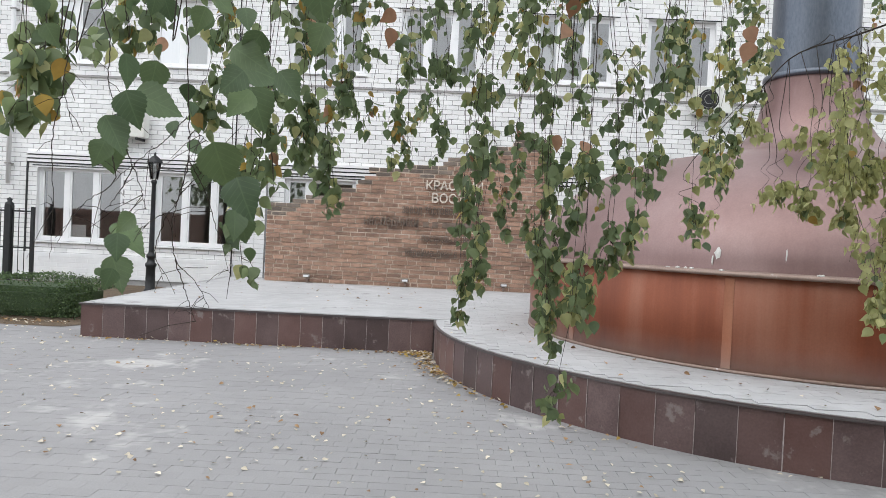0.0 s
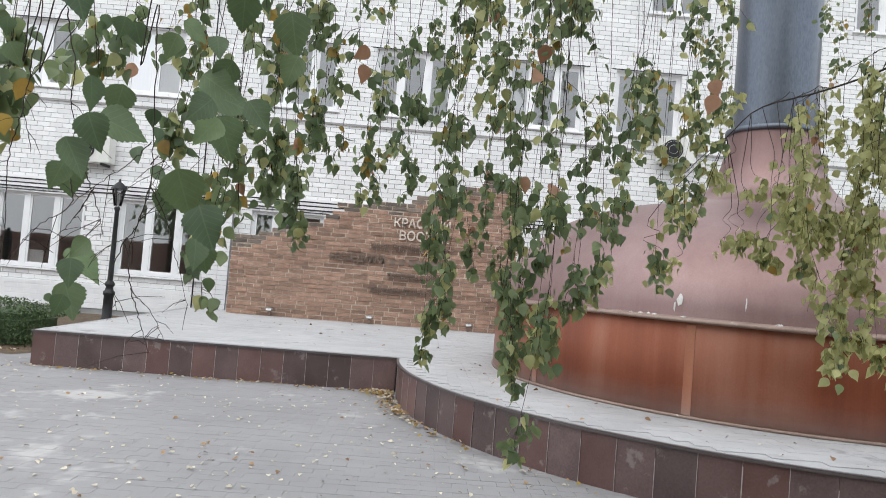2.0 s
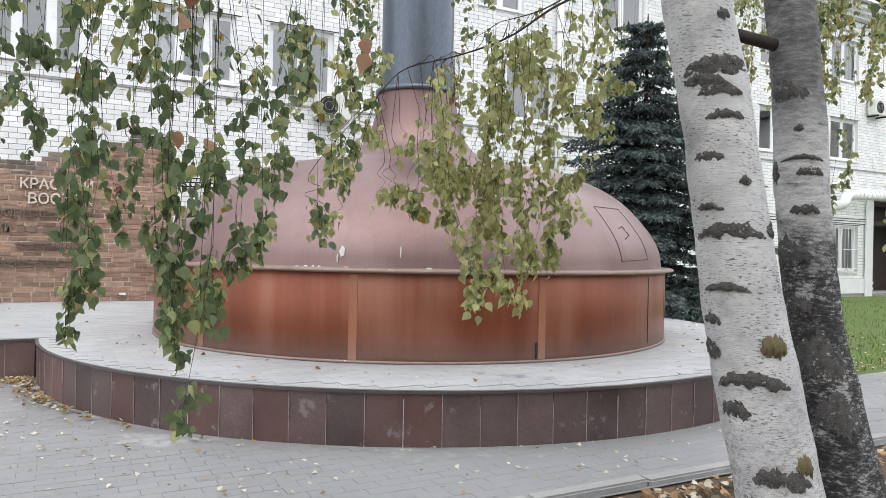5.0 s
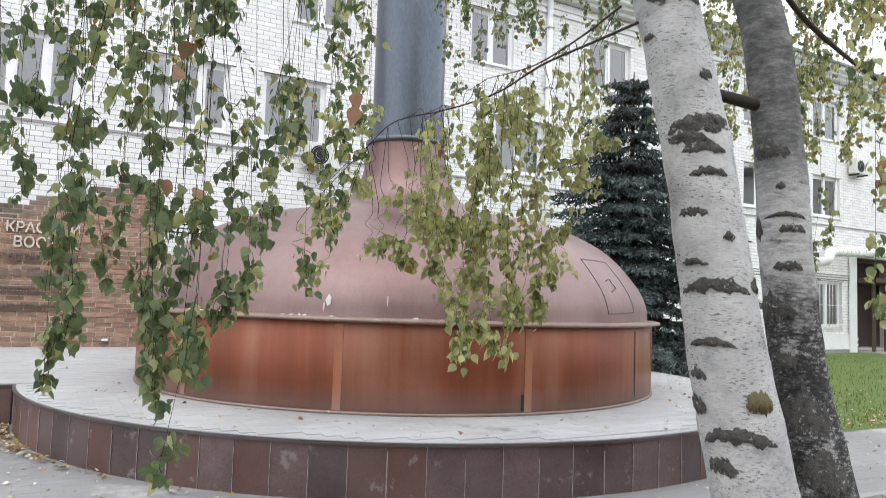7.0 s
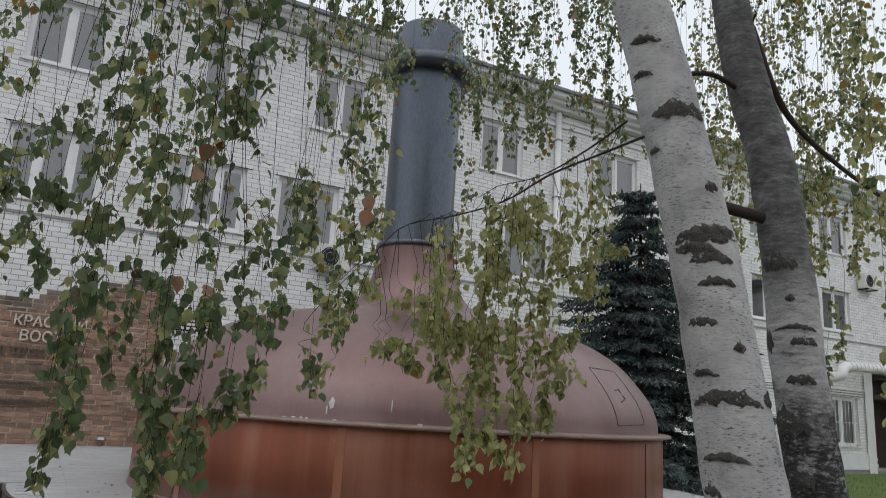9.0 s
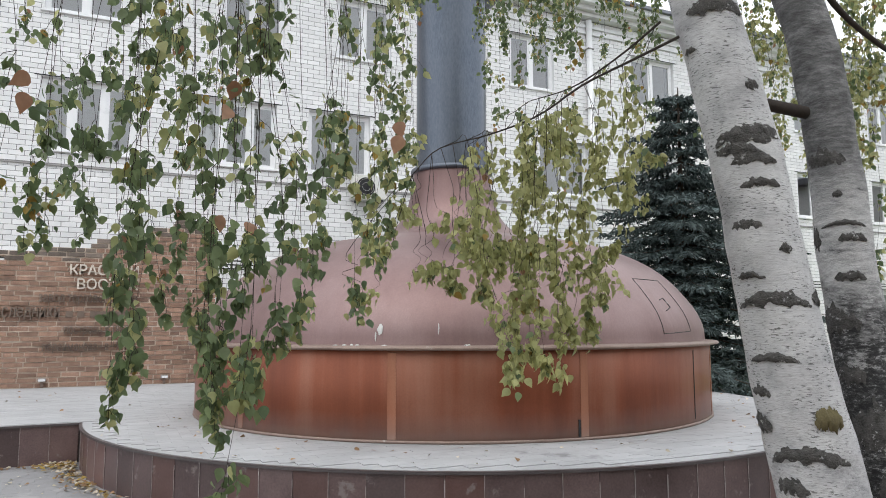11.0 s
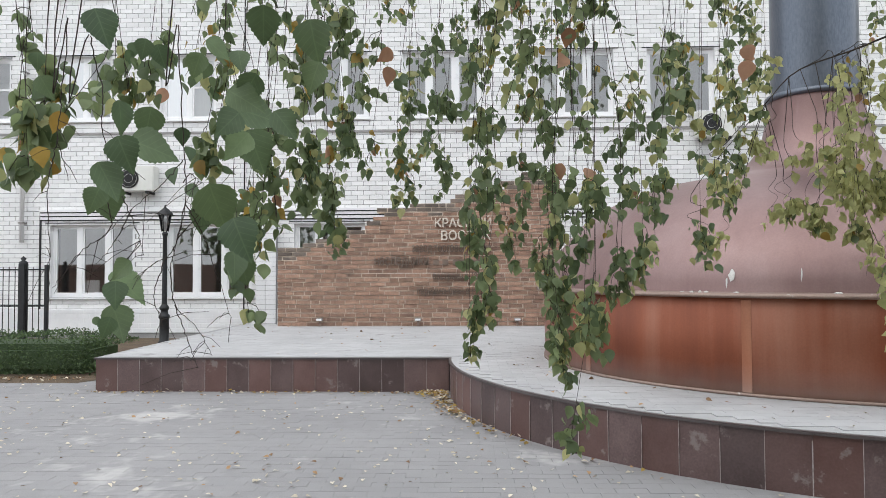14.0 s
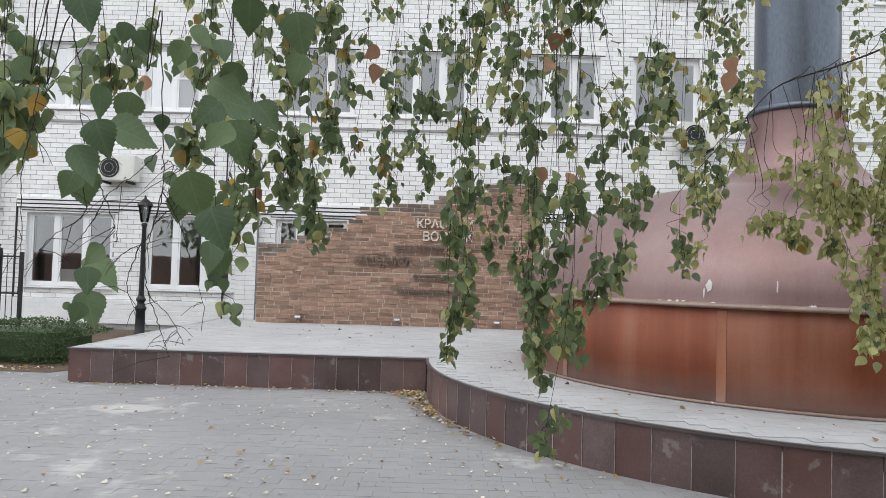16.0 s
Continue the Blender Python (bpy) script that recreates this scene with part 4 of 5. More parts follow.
NEAR_SHOOTS = [[(-22.2, 0.126), (-21.7, 0.138), (-20.8, 0.125)],
               [(-23.1, 0.015), (-22.7, -0.036), (-21.2, -0.065), (-20.0, -0.103)],
               [(-22.7, -0.036), (-21.7, -0.087), (-21.1, -0.117)],
               [(-22.2, 0.156), (-23.6, 0.124), (-25.8, 0.089), (-27.9, 0.047)],
               [(-25.8, 0.089), (-26.8, 0.048), (-28.1, 0.018)],
               [(-27.4, 0.097), (-27.2, 0.062), (-29.2, 0.032), (-30.8, -0.011)],
               [(-22.0, 0.097), (-20.7, 0.054), (-20.0, 0.017), (-18.7, -0.053)],
               [(-23.4, 0.029), (-24.2, -0.022), (-23.5, -0.065)],
               [(-26.4, 0.106), (-25.3, 0.057), (-24.9, 0.028)],
               [(-30.6, 0.175), (-31.2, 0.112), (-31.0, 0.030), (-31.1, -0.038)]]
NEAR_LEAVES = [(-26.5, 0.205, 0.039, 10), (-24.7, 0.199, 0.043, -10), (-26.3, 0.159, 0.039, 20), (-24.1, 0.168, 0.060, 75), (-22.3, 0.186, 0.022, 0), (-27.3, 0.124, 0.042, 30), (-27.3, 0.094, 0.050, 15), (-28.3, 0.098, 0.030, -20), (-19.7, 0.092, 0.057, 20), (-20.9, 0.075, 0.038, -8), (-18.0, 0.052, 0.050, 20), (-18.4, 0.014, 0.039, 5), (-17.7, 0.006, 0.038, 15), (-17.4, -0.024, 0.016, 0), (-25.8, -0.011, 0.054, 50), (-26.8, -0.021, 0.032, 0), (-26.5, 0.011, 0.026, -45), (-26.5, -0.057, 0.048, 20), (-27.4, -0.062, 0.023, -20), (-28.0, -0.054, 0.011, 40), (-21.4, 0.113, 0.025, 60), (-25.1, 0.298, 0.022, -10)]
NEAR_LEAVES_HIGH = [(-27.8, 0.318, 0.057, 20), (-19.6, 0.306, 0.046, 60), (-18.1, 0.294, 0.032, 10), (-21.3, 0.281, 0.042, -20), (-12.4, 0.326, 0.069, 10), (-12.5, 0.276, 0.045, -20), (-16.3, 0.343, 0.065, 0), (-17.5, 0.256, 0.047, -30), (-17.6, 0.240, 0.056, 60), (-16.5, 0.220, 0.075, 80), (-19.0, 0.207, 0.045, -40), (-18.3, 0.177, 0.053, -40), (-16.8, 0.170, 0.072, 20), (-14.6, 0.209, 0.045, 40), (-14.3, 0.178, 0.028, 0), (-31.9, 0.265, 0.025, 0), (-31.3, 0.234, 0.031, 30), (-30.6, 0.191, 0.036, -10), (-31.6, 0.148, 0.026, 10), (-21.7, 0.164, 0.022, 10), (-22.9, 0.133, 0.029, 0), (-23.8, 0.290, 0.030, 20)]
SCARS_WHITE = [(2.28, 0.65, 0.033, 0.023), (2.07, -0.01, 0.112, 0.037), (2.02, -0.24, 0.084, 0.033), (1.88, 0.20, 0.075, 0.021), (1.72, -0.38, 0.061, 0.023), (1.62, 0.49, 0.026, 0.021), (1.52, -0.51, 0.056, 0.016), (1.43, -0.08, 0.145, 0.033), (1.21, -0.33, 0.093, 0.019), (1.08, -0.76, 0.047, 0.026), (0.96, -0.88, 0.056, 0.040), (0.86, -0.10, 0.145, 0.037), (0.74, -0.58, 0.065, 0.037), (2.46, -0.78, 0.033, 0.019), (1.43, 0.94, 0.033, 0.037)]
SCARS_TOP = [(2.63, 0.33, 0.128, 0.042), (2.97, -0.35, 0.070, 0.023), (2.09, 0.51, 0.112, 0.033), (1.98, 0.16, 0.089, 0.028), (2.81, -0.69, 0.058, 0.019)]
SCARS_DARK = [(1.87, -0.05, 0.026, 0.021), (1.75, 0.05, 0.120, 0.013), (1.69, 0.31, 0.073, 0.024), (1.69, -1.09, 0.042, 0.057), (1.35, -0.62, 0.118, 0.078), (1.53, 0.04, 0.078, 0.026), (0.92, -0.03, 0.131, 0.118), (2.03, -0.36, 0.105, 0.047), (0.69, 0.22, 0.118, 0.105), (1.13, -0.51, 0.078, 0.057)]

birch = thing("birch_tree", "tall white-barked birch with hanging leafy twigs", "tree", 2.5, 1.84, 0)
birch_two = thing("birch_tree", "darker leaning birch with rough flaking bark", "tree", 2.93, 1.84, 0)


def local(parent, p):
    return Vector(p) - parent.matrix_world.translation


TRUNK_A = glide([(2.554, 1.775, -0.079), (2.500, 1.850, 0.437), (2.457, 1.906, 0.783), (2.417, 1.957, 1.115), (2.375, 2.007, 1.566), (2.336, 2.053, 1.977), (2.275, 2.121, 2.440), (2.214, 2.184, 2.854), (2.121, 2.275, 3.460), (1.98, 2.40, 4.6), (1.85, 2.5, 6.5), (1.8, 2.6, 9.0)], 110)
TRUNK_B = glide([(2.971, 1.764, -0.084), (2.927, 1.836, 0.362), (2.884, 1.902, 0.759), (2.851, 1.952, 1.115), (2.823, 1.992, 1.599), (2.809, 2.011, 2.024), (2.777, 2.055, 2.539), (2.719, 2.132, 2.984), (2.662, 2.202, 3.631), (2.55, 2.4, 5.0), (2.5, 2.5, 8.0)], 100)


def trunk_radius(z, pairs):
    return float(np.interp(z, [p[0] for p in pairs], [p[1] for p in pairs]))


RAD_A = [(-0.1, 0.21), (0.1, 0.185), (0.35, 0.165), (1.0, 0.157), (1.45, 0.145), (1.9, 0.138), (2.4, 0.132), (3.5, 0.122), (5, 0.1), (9, 0.04)]
RAD_B = [(-0.1, 0.23), (0.1, 0.18), (0.3, 0.148), (1.0, 0.112), (1.7, 0.108), (2.5, 0.10), (3.6, 0.082), (5, 0.07), (8, 0.03)]


def trunk(parent, line, rad, material, seed):
    bm = tube([local(parent, p) for p in line], [trunk_radius(p.z, rad) for p in line], 28)
    for v in bm.verts:
        q = v.co + parent.matrix_world.translation
        k = noise.noise(q * 7 + Vector((seed, 0, 0))) * 0.007 + noise.noise(q * 22) * 0.0025
        c = min(line, key=lambda c: abs(c.z - q.z))
        away = Vector((q.x - c.x, q.y - c.y, 0))
        if away.length > 1e-4:
            v.co += away.normalized() * k
    part("trunk", (bm, material), parent)


trunk(birch, TRUNK_A, RAD_A, M_BIRCH, 0)
trunk(birch_two, TRUNK_B, RAD_B, M_BIRCHDARK, 5)


def scar(parent, line, rad, z, u, w, h, seed, material=M_SCAR, name="bark_scar", bulge=0.006):
    """A dark eyebrow-shaped scar that lies on the trunk; u: -1 to 1 across its visible side."""
    rng = random.Random(seed)
    c = min(line, key=lambda c: abs(c.z - z))
    r = trunk_radius(z, rad)
    to_eye = math.atan2(-c.y, -c.x)
    a0 = to_eye - math.asin(max(-0.97, min(0.97, -u)))
    half = min(1.25, w / 2 / r)
    bm = bmesh.new()
    cols, grid = 33, []
    for i in range(cols):
        t = -1 + 2 * i / (cols - 1)
        thick = h / 2 * max(0.12, (1 - t * t) ** 0.55) * (1 + 0.55 * noise.noise((t * 3.5, seed * 3.7, z)) + 0.25 * noise.noise((t * 11, seed * 1.7, z)))
        mid = -0.11 * w * t * t + 0.22 * h * noise.noise((t * 5 + seed, z * 9, 0)) + 0.12 * h * noise.noise((t * 13, seed, z * 5))
        ring = []
        for j in range(5):
            s = -1 + j / 2
            zz = z + mid + s * thick * rng.uniform(0.93, 1.07)
            cc = min(line, key=lambda c: abs(c.z - zz))
            a = a0 + t * half
            rr = trunk_radius(zz, rad) + 0.004 + bulge * (1 - s * s) * (1 - t * t)
            ring.append(bm.verts.new(local(parent, (cc.x + rr * math.cos(a), cc.y + rr * math.sin(a), zz))))
        grid.append(ring)
    for i in range(cols - 1):
        for j in range(4):
            f = bm.faces.new((grid[i][j], grid[i + 1][j], grid[i + 1][j + 1], grid[i][j + 1]))
            f.smooth = True
    part(name, (bm, material), parent)


for k, (z, u, w, h) in enumerate(SCARS_WHITE + SCARS_TOP):
    scar(birch, TRUNK_A, RAD_A, z, u, w * 2.0, h * 1.6, k)
for k, (z, u, w, h) in enumerate(SCARS_DARK):
    scar(birch_two, TRUNK_B, RAD_B, z, max(-0.9, min(0.9, u)), w * 1.5, h * 1.5, 40 + k)
scar(birch, TRUNK_A, RAD_A, 0.99, 0.58, 0.115, 0.085, 77, M_MOSS, "moss_tuft", 0.02)
scar(birch, TRUNK_A, RAD_A, 0.55, 0.70, 0.075, 0.075, 78, M_MOSS, "moss_tuft", 0.015)
scar(birch, TRUNK_A, RAD_A, 0.30, -0.6, 0.20, 0.16, 79)
scar(birch, TRUNK_A, RAD_A, 0.50, 0.2, 0.22, 0.07, 80)


def limb(parent, pts, r0, r1, n=24, sides=8, name="limb"):
    line = glide(pts, n)
    part(name, (tube([local(parent, p) for p in line], [r0 + (r1 - r0) * i / (n - 1) for i in range(n)], sides), M_BARKTWIG), parent)
    return line


BOUGHS = [limb(birch, p, 0.045, 0.012) for p in (
    [(2.0, 2.38, 4.3), (1.2, 2.3, 4.9), (0.2, 2.0, 4.8), (-0.9, 1.7, 4.2), (-1.6, 1.5, 3.6)],
    [(1.98, 2.4, 4.5), (1.0, 1.8, 4.7), (0.1, 1.3, 4.1), (-0.7, 0.9, 3.1)],
    [(1.95, 2.4, 4.8), (1.5, 3.0, 5.2), (0.5, 3.6, 5.0), (-0.6, 3.6, 4.4)],
    [(1.98, 2.4, 4.6), (1.6, 2.6, 4.9), (1.0, 2.6, 4.5), (0.5, 2.2, 3.6)],
    [(1.9, 2.5, 5.4), (2.6, 3.6, 5.9), (3.2, 4.6, 5.4)],
    [(2.0, 2.3, 4.4), (1.4, 1.4, 4.6), (0.7, 0.6, 3.8)])]
BOUGHS.append(limb(birch, SPRAY_LIMB, 0.0065, 0.0015))
BOUGHS.append(limb(birch, SPRAY_LIMB_TWO, 0.006, 0.0015))
RIGHT_BOUGHS = [limb(birch_two, RIGHT_LIMB, 0.02, 0.008),
               limb(birch_two, [(2.55, 2.4, 4.6), (3.4, 2.2, 5.2), (4.0, 1.9, 4.4), (4.2, 1.6, 3.6)], 0.035, 0.01),
               limb(birch_two, [(2.55, 2.4, 5.0), (3.2, 3.2, 5.4), (3.8, 3.9, 4.8)], 0.03, 0.01)]
limb(birch, [(2.32, 2.10, 2.27), (2.50, 2.06, 2.25), (2.76, 2.05, 2.24)], 0.026, 0.028, 10, 10, "stub")
limb(birch, [(2.2, 2.18, 2.82), (2.45, 2.12, 2.90), (2.70, 2.13, 2.88)], 0.012, 0.012, 10, 8, "stub")


def strand(parent, limbs, bearing, dist, zlow, dense, seed, ztop=None, size=0.031, pale=0.16, yellow=0.06, orange=0.04, short=1.0, under=False):
    """A hanging twig with side shoots and leaves, from the nearest limb down to zlow; the leaves sit in uneven bunches and thin out to a tail."""
    rng = random.Random(seed)
    b = math.radians(bearing)
    foot = Vector((dist * math.sin(b), dist * math.cos(b), zlow))
    ztop = ztop or min(4.4, 1.33 + dist * 0.95)
    head = Vector((foot.x + rng.gauss(0, 0.05), foot.y + rng.gauss(0, 0.05), ztop))
    near = min((p for l in limbs for p in l), key=lambda p: (p - head).length)
    if under:
        near = min((p for l in limbs for p in l), key=lambda p: math.hypot(p.x - head.x, p.y - head.y))
        head.z = max(zlow + 0.1, min(head.z, near.z))
    mid = near.lerp(head, 0.6) + Vector((0, 0, 0.03 * (near - head).length))
    n = 20
    tall = (head - foot).length
    bend = [head.lerp(foot, f) + Vector((rng.gauss(0, 0.022), rng.gauss(0, 0.022), 0)) for f in (0.3, 0.55, 0.8)]
    line = glide([near, mid, head, *bend, foot], n)
    twig = tube([local(parent, p) for p in line], [0.0014 - 0.0009 * i / (n - 1) for i in range(n)], 5)
    rows = []
    hang = glide([head, *bend, foot], 60)
    phase = rng.uniform(0, 40)
    wanted, k = max(3, int(12.5 * dense * tall)), 0
    while k < wanted:
        t = rng.random() if k > 2 else rng.uniform(0.90, 1.0)
        if k > 2 and noise.noise((t * tall * 5.5 + phase, seed * 0.37, 0)) + 0.42 < rng.random() * 0.7:
            k += 0.05
            continue
        k += 1
        base = hang[min(59, int(t * 60))]
        a = rng.uniform(0, 2 * math.pi)
        tail = 1.0 if t < 0.8 else 0.45
        reach = rng.uniform(0.015, 0.065) * short * tail
        drop = rng.uniform(0.03, 0.13) * short * tail
        end = base + Vector((reach * math.cos(a), reach * math.sin(a), -drop))
        mid = base.lerp(end, 0.5) + Vector((0, 0, 0.3 * drop))
        tube([local(parent, base), local(parent, mid), local(parent, end)], [0.0008, 0.0007, 0.0005], 4, twig, False)
        tint = rng.random()
        for q in range(rng.randint(5, 11)):
            w = rng.random() ** 0.7
            c = base.lerp(mid, 2 * w) if w < 0.5 else mid.lerp(end, 2 * w - 1)
            c = c + Vector((rng.gauss(0, 0.011), rng.gauss(0, 0.011), rng.gauss(-0.008, 0.012)))
            r = 0.6 * rng.random() + 0.4 * tint
            mat = 3 if r < orange * 1.6 else 2 if r < (orange + yellow) * 1.5 else 1 if r < (orange + yellow) * 1.5 + pale else 0
            rows.append((local(parent, c), leaf_frame(rng, 0.9, 0.75), size * rng.uniform(0.5, 1.18), mat))
    t = part("twig", (twig, M_BARKTWIG), parent)
    if rows:
        tagged(part("leaves", leaves_mesh("leaves", rows, LEAF_SET), t), kind="stuff")


seed = 100
rng = random.Random(64)
for rows, tints in ((STRANDS_LEFT, (0.12, 0.085, 0.035)), (STRANDS_MIDDLE, (0.22, 0.035, 0.03)), (STRANDS_BESIDE, (0.34, 0.06, 0.04))):
    for bearing, dist, zlow, dense in rows:
        for k in range(2):
            seed += 1
            strand(birch, BOUGHS, bearing + k * rng.choice((-0.9, 0.9)), dist + 0.12 * k, zlow + k * rng.uniform(0.04, 0.22), dense * (0.78 - 0.12 * k) * (0.68 if dist < 1.45 else 0.88), seed, pale=tints[0], yellow=tints[1], orange=tints[2])
for bearing, dist, zlow, dense in STRANDS_SPRAY:
    seed += 1
    for turn in (-0.5, 0.45):
        seed += 1
        strand(birch, BOUGHS[-2:] if bearing > 23.6 else BOUGHS, bearing + turn, dist + 0.1 * turn, zlow + 0.08 * abs(turn), dense * 1.2, seed, ztop=max(zlow + 0.15, 2.02 + (bearing - 24) * 0.027 if bearing > 26 else 1.60 + (bearing - 22) * 0.06), pale=0.8, yellow=0.03, orange=0.02, size=0.036, under=bearing > 23.6)
for bearing, dist, zlow, dense in STRANDS_RIGHT:
    seed += 1
    strand(birch_two, RIGHT_BOUGHS, bearing, dist, zlow, dense, seed, ztop=4.0, pale=0.5)
# the upper crown
rng = random.Random(31)
for k in range(42):
    seed += 1
    bearing = rng.uniform(-38, 47)
    bearing = bearing + 9 if 22 < bearing < 28.5 else bearing
    dist = rng.uniform(2.2, 4.4) if bearing < 37 else rng.uniform(3.9, 5.2)
    low = rng.uniform(19, 27) if bearing < -2 else rng.uniform(14, 24)
    strand(birch, BOUGHS[:6], bearing, dist, 1.33 + dist * math.tan(radians(low)), 0.42, seed, ztop=min(5.0, 1.33 + dist * 0.9), pale=0.15, yellow=0.07, orange=0.06, short=1.6)
for k in range(84):
    seed += 1
    bearing = rng.uniform(48, 68)
    dist = rng.uniform(3.9, 5.5)
    strand(birch_two, RIGHT_BOUGHS, bearing, dist, 1.33 + dist * math.tan(radians(rng.uniform(11, 22))), 0.75, seed, ztop=min(5.0, 1.33 + dist * 0.9), pale=0.5, short=1.6)

# thin twigs before the sky beside the chimney
for k in range(40):
    seed += 1
    bearing, dist = rng.uniform(27.2, 47), rng.uniform(4.0, 5.8)
    strand(birch, BOUGHS[:6], bearing, dist, 1.33 + dist * math.tan(radians(rng.uniform(19, 27))), 0.9, seed, ztop=1.33 + dist * 0.86, pale=0.2, short=1.7)
# twigs high over the chimney
for k in range(46):
    seed += 1
    bearing, dist = rng.uniform(12, 44), rng.uniform(2.6, 4.8)
    strand(birch, BOUGHS[:6], bearing, dist, 1.33 + dist * rng.uniform(0.40, 0.66), 0.8, seed, ztop=1.33 + dist * 0.98, pale=0.2, short=1.5)
# the crown above and behind
for k in range(120):
    seed += 1
    bearing, dist = rng.uniform(-180, 180), rng.uniform(0.6, 5.0)
    front = -42 < bearing < 70
    low = 1.33 + dist * 0.85 + 0.3 if front else rng.uniform(2.4, 4.2)
    low = max(low, 3.0)
    strand(birch, BOUGHS[:6], bearing, dist, low, 0.55, seed, ztop=low + rng.uniform(1.2, 2.6), size=0.06, pale=0.2, short=2.2)

# the dense middle of the crown, high round the trunks
for k in range(110):
    seed += 1
    a, r = rng.uniform(0, 6.28), 4.2 * math.sqrt(rng.random())
    x, y = 2.3 + r * math.cos(a), 2.2 + r * math.sin(a)
    dist = math.hypot(x, y)
    low = max(1.33 + dist * 0.92 + 0.4, rng.uniform(4.2, 6.5))
    strand(birch, BOUGHS[:6], math.degrees(math.atan2(x, y)), dist, low, 0.5, seed, ztop=low + rng.uniform(1.0, 2.2), size=0.085, pale=0.2, short=2.4)

# a few orange leaves on thin twigs
ORANGE_LEAVES = [(0.214, 1.593, 1.548), (0.277, 1.584, 1.54), (0.233, 1.591, 1.849), (0.222, 1.60, 1.80), (-0.178, 1.597, 1.816), (-0.17, 1.60, 1.77), (0.593, 1.494, 1.778), (0.585, 1.49, 1.74), (-0.638, 1.474, 1.697), (-0.853, 1.361, 1.608), (-0.848, 1.35, 1.57)]
orange_twig = part("twig", (tube([local(birch, p) for p in glide([(0.4, 1.5, 4.2), (0.26, 1.59, 2.6), (0.24, 1.6, 1.9), (0.245, 1.59, 1.57)], 24)], [0.0022 - 0.0014 * i / 23 for i in range(24)], 5), M_BARKTWIG), birch)
orange_data = mesh_of("leaf", LEAF_V, LEAF_F, M_LEAFORANGE, True)
for x, y, z in ORANGE_LEAVES:
    d, sd, u = leaf_frame(rng, 1.0, 0.6)
    face = Vector((-x, -y, 1.33 - z)).normalized() + Vector((rng.gauss(0, 0.4), rng.gauss(0, 0.4), 0.3))
    u = (face - d * face.dot(d)).normalized()
    sd = u.cross(d)
    size = rng.uniform(0.040, 0.052)
    o = local(birch, (x, y, z)) - d * size * 0.5
    part("leaf", orange_data, orange_twig, "orange autumn leaf", Matrix(((d.x * size, sd.x * size, u.x * size, o.x), (d.y * size, sd.y * size, u.y * size, o.y), (d.z * size, sd.z * size, u.z * size, o.z), (0, 0, 0, 1))))

# the twigs that hang close by, with their large serrated leaves
def close_by(bearing, slope, dist):
    b = math.radians(bearing)
    return Vector((0.008 + dist * math.sin(b), 0.002 + dist * math.cos(b), 1.321 + dist * slope))


rng = random.Random(18)
near_twig = None
for k, way in enumerate(NEAR_TWIGS + NEAR_SHOOTS):
    far_off = 0.74 + 0.02 * math.sin(k)
    line = [close_by(b, sl, far_off) for b, sl in way]
    if k < 3:
        line = [(0.1 - 0.1 * k, 0.6, 4.0), line[0].lerp(Vector((0.1 - 0.1 * k, 0.6, 4.0)), 0.5) + Vector((-0.02, 0, 0.1))] + line
    n = 8 * len(line)
    crooked = [p + Vector((rng.gauss(0, 0.0005), rng.gauss(0, 0.0005), rng.gauss(0, 0.0005))) for p in glide(line, n)]
    thick = 0.0009 if k < 3 else 0.0006
    ob = part("twig" if k < 3 else "side_shoot", (tube([local(birch, p) for p in crooked], [thick - thick * 0.62 * i / (n - 1) for i in range(n)], 6), M_BARKTWIG), birch if k < 3 else near_twig, "thin dark twig with large leaves" if k == 1 else "")
    near_twig = ob if k < 2 else near_twig
    for q in range(4):
        c = crooked[rng.randrange(n // 3 if k > 2 else 3 * n // 4, n)]
        end = c + Vector((rng.gauss(0, 0.022), rng.gauss(0, 0.01), rng.gauss(-0.015, 0.02)))
        part("side_shoot", (tube([local(birch, c), local(birch, c.lerp(end, 0.5) + Vector((0, 0, 0.003))), local(birch, end)], [0.0004, 0.0003, 0.0002], 4), M_BARKTWIG), ob if k < 3 else near_twig)
rng = random.Random(8)
leaf_data = [mesh_of("leaf", BIG_V, BIG_F, m, True) for m in (M_LEAFBIG, M_LEAFYELLOW)]
for rows, dist in ((NEAR_LEAVES, 0.74), (NEAR_LEAVES_HIGH, 0.92)):
    for k, (bearing, slope, size, lean) in enumerate(rows):
        b, a = math.radians(bearing), math.radians(lean)
        c = close_by(bearing, slope, dist * (1 + 0.12 * math.sin(k * 2.3)))
        across, back = Vector((math.cos(b), -math.sin(b), 0)), Vector((math.sin(b), math.cos(b), 0))
        d = (across * math.sin(a) - Vector((0, 0, math.cos(a))) + back * rng.gauss(0, 0.25)).normalized()
        face = Vector((rng.gauss(0, 0.35), rng.gauss(0, 0.3), rng.gauss(0.35, 0.3))) - back
        u = (face - d * face.dot(d)).normalized()
        sd = u.cross(d)
        size *= 0.9
        o = local(birch, c) - d * size * 0.5
        m = Matrix(((d.x * size, sd.x * size, u.x * size, o.x), (d.y * size, sd.y * size, u.y * size, o.y), (d.z * size, sd.z * size, u.z * size, o.z), (0, 0, 0, 1)))
        part("leaf", leaf_data[1 if dist > 0.9 and k in (17, 18) else 0], near_twig, m=m)

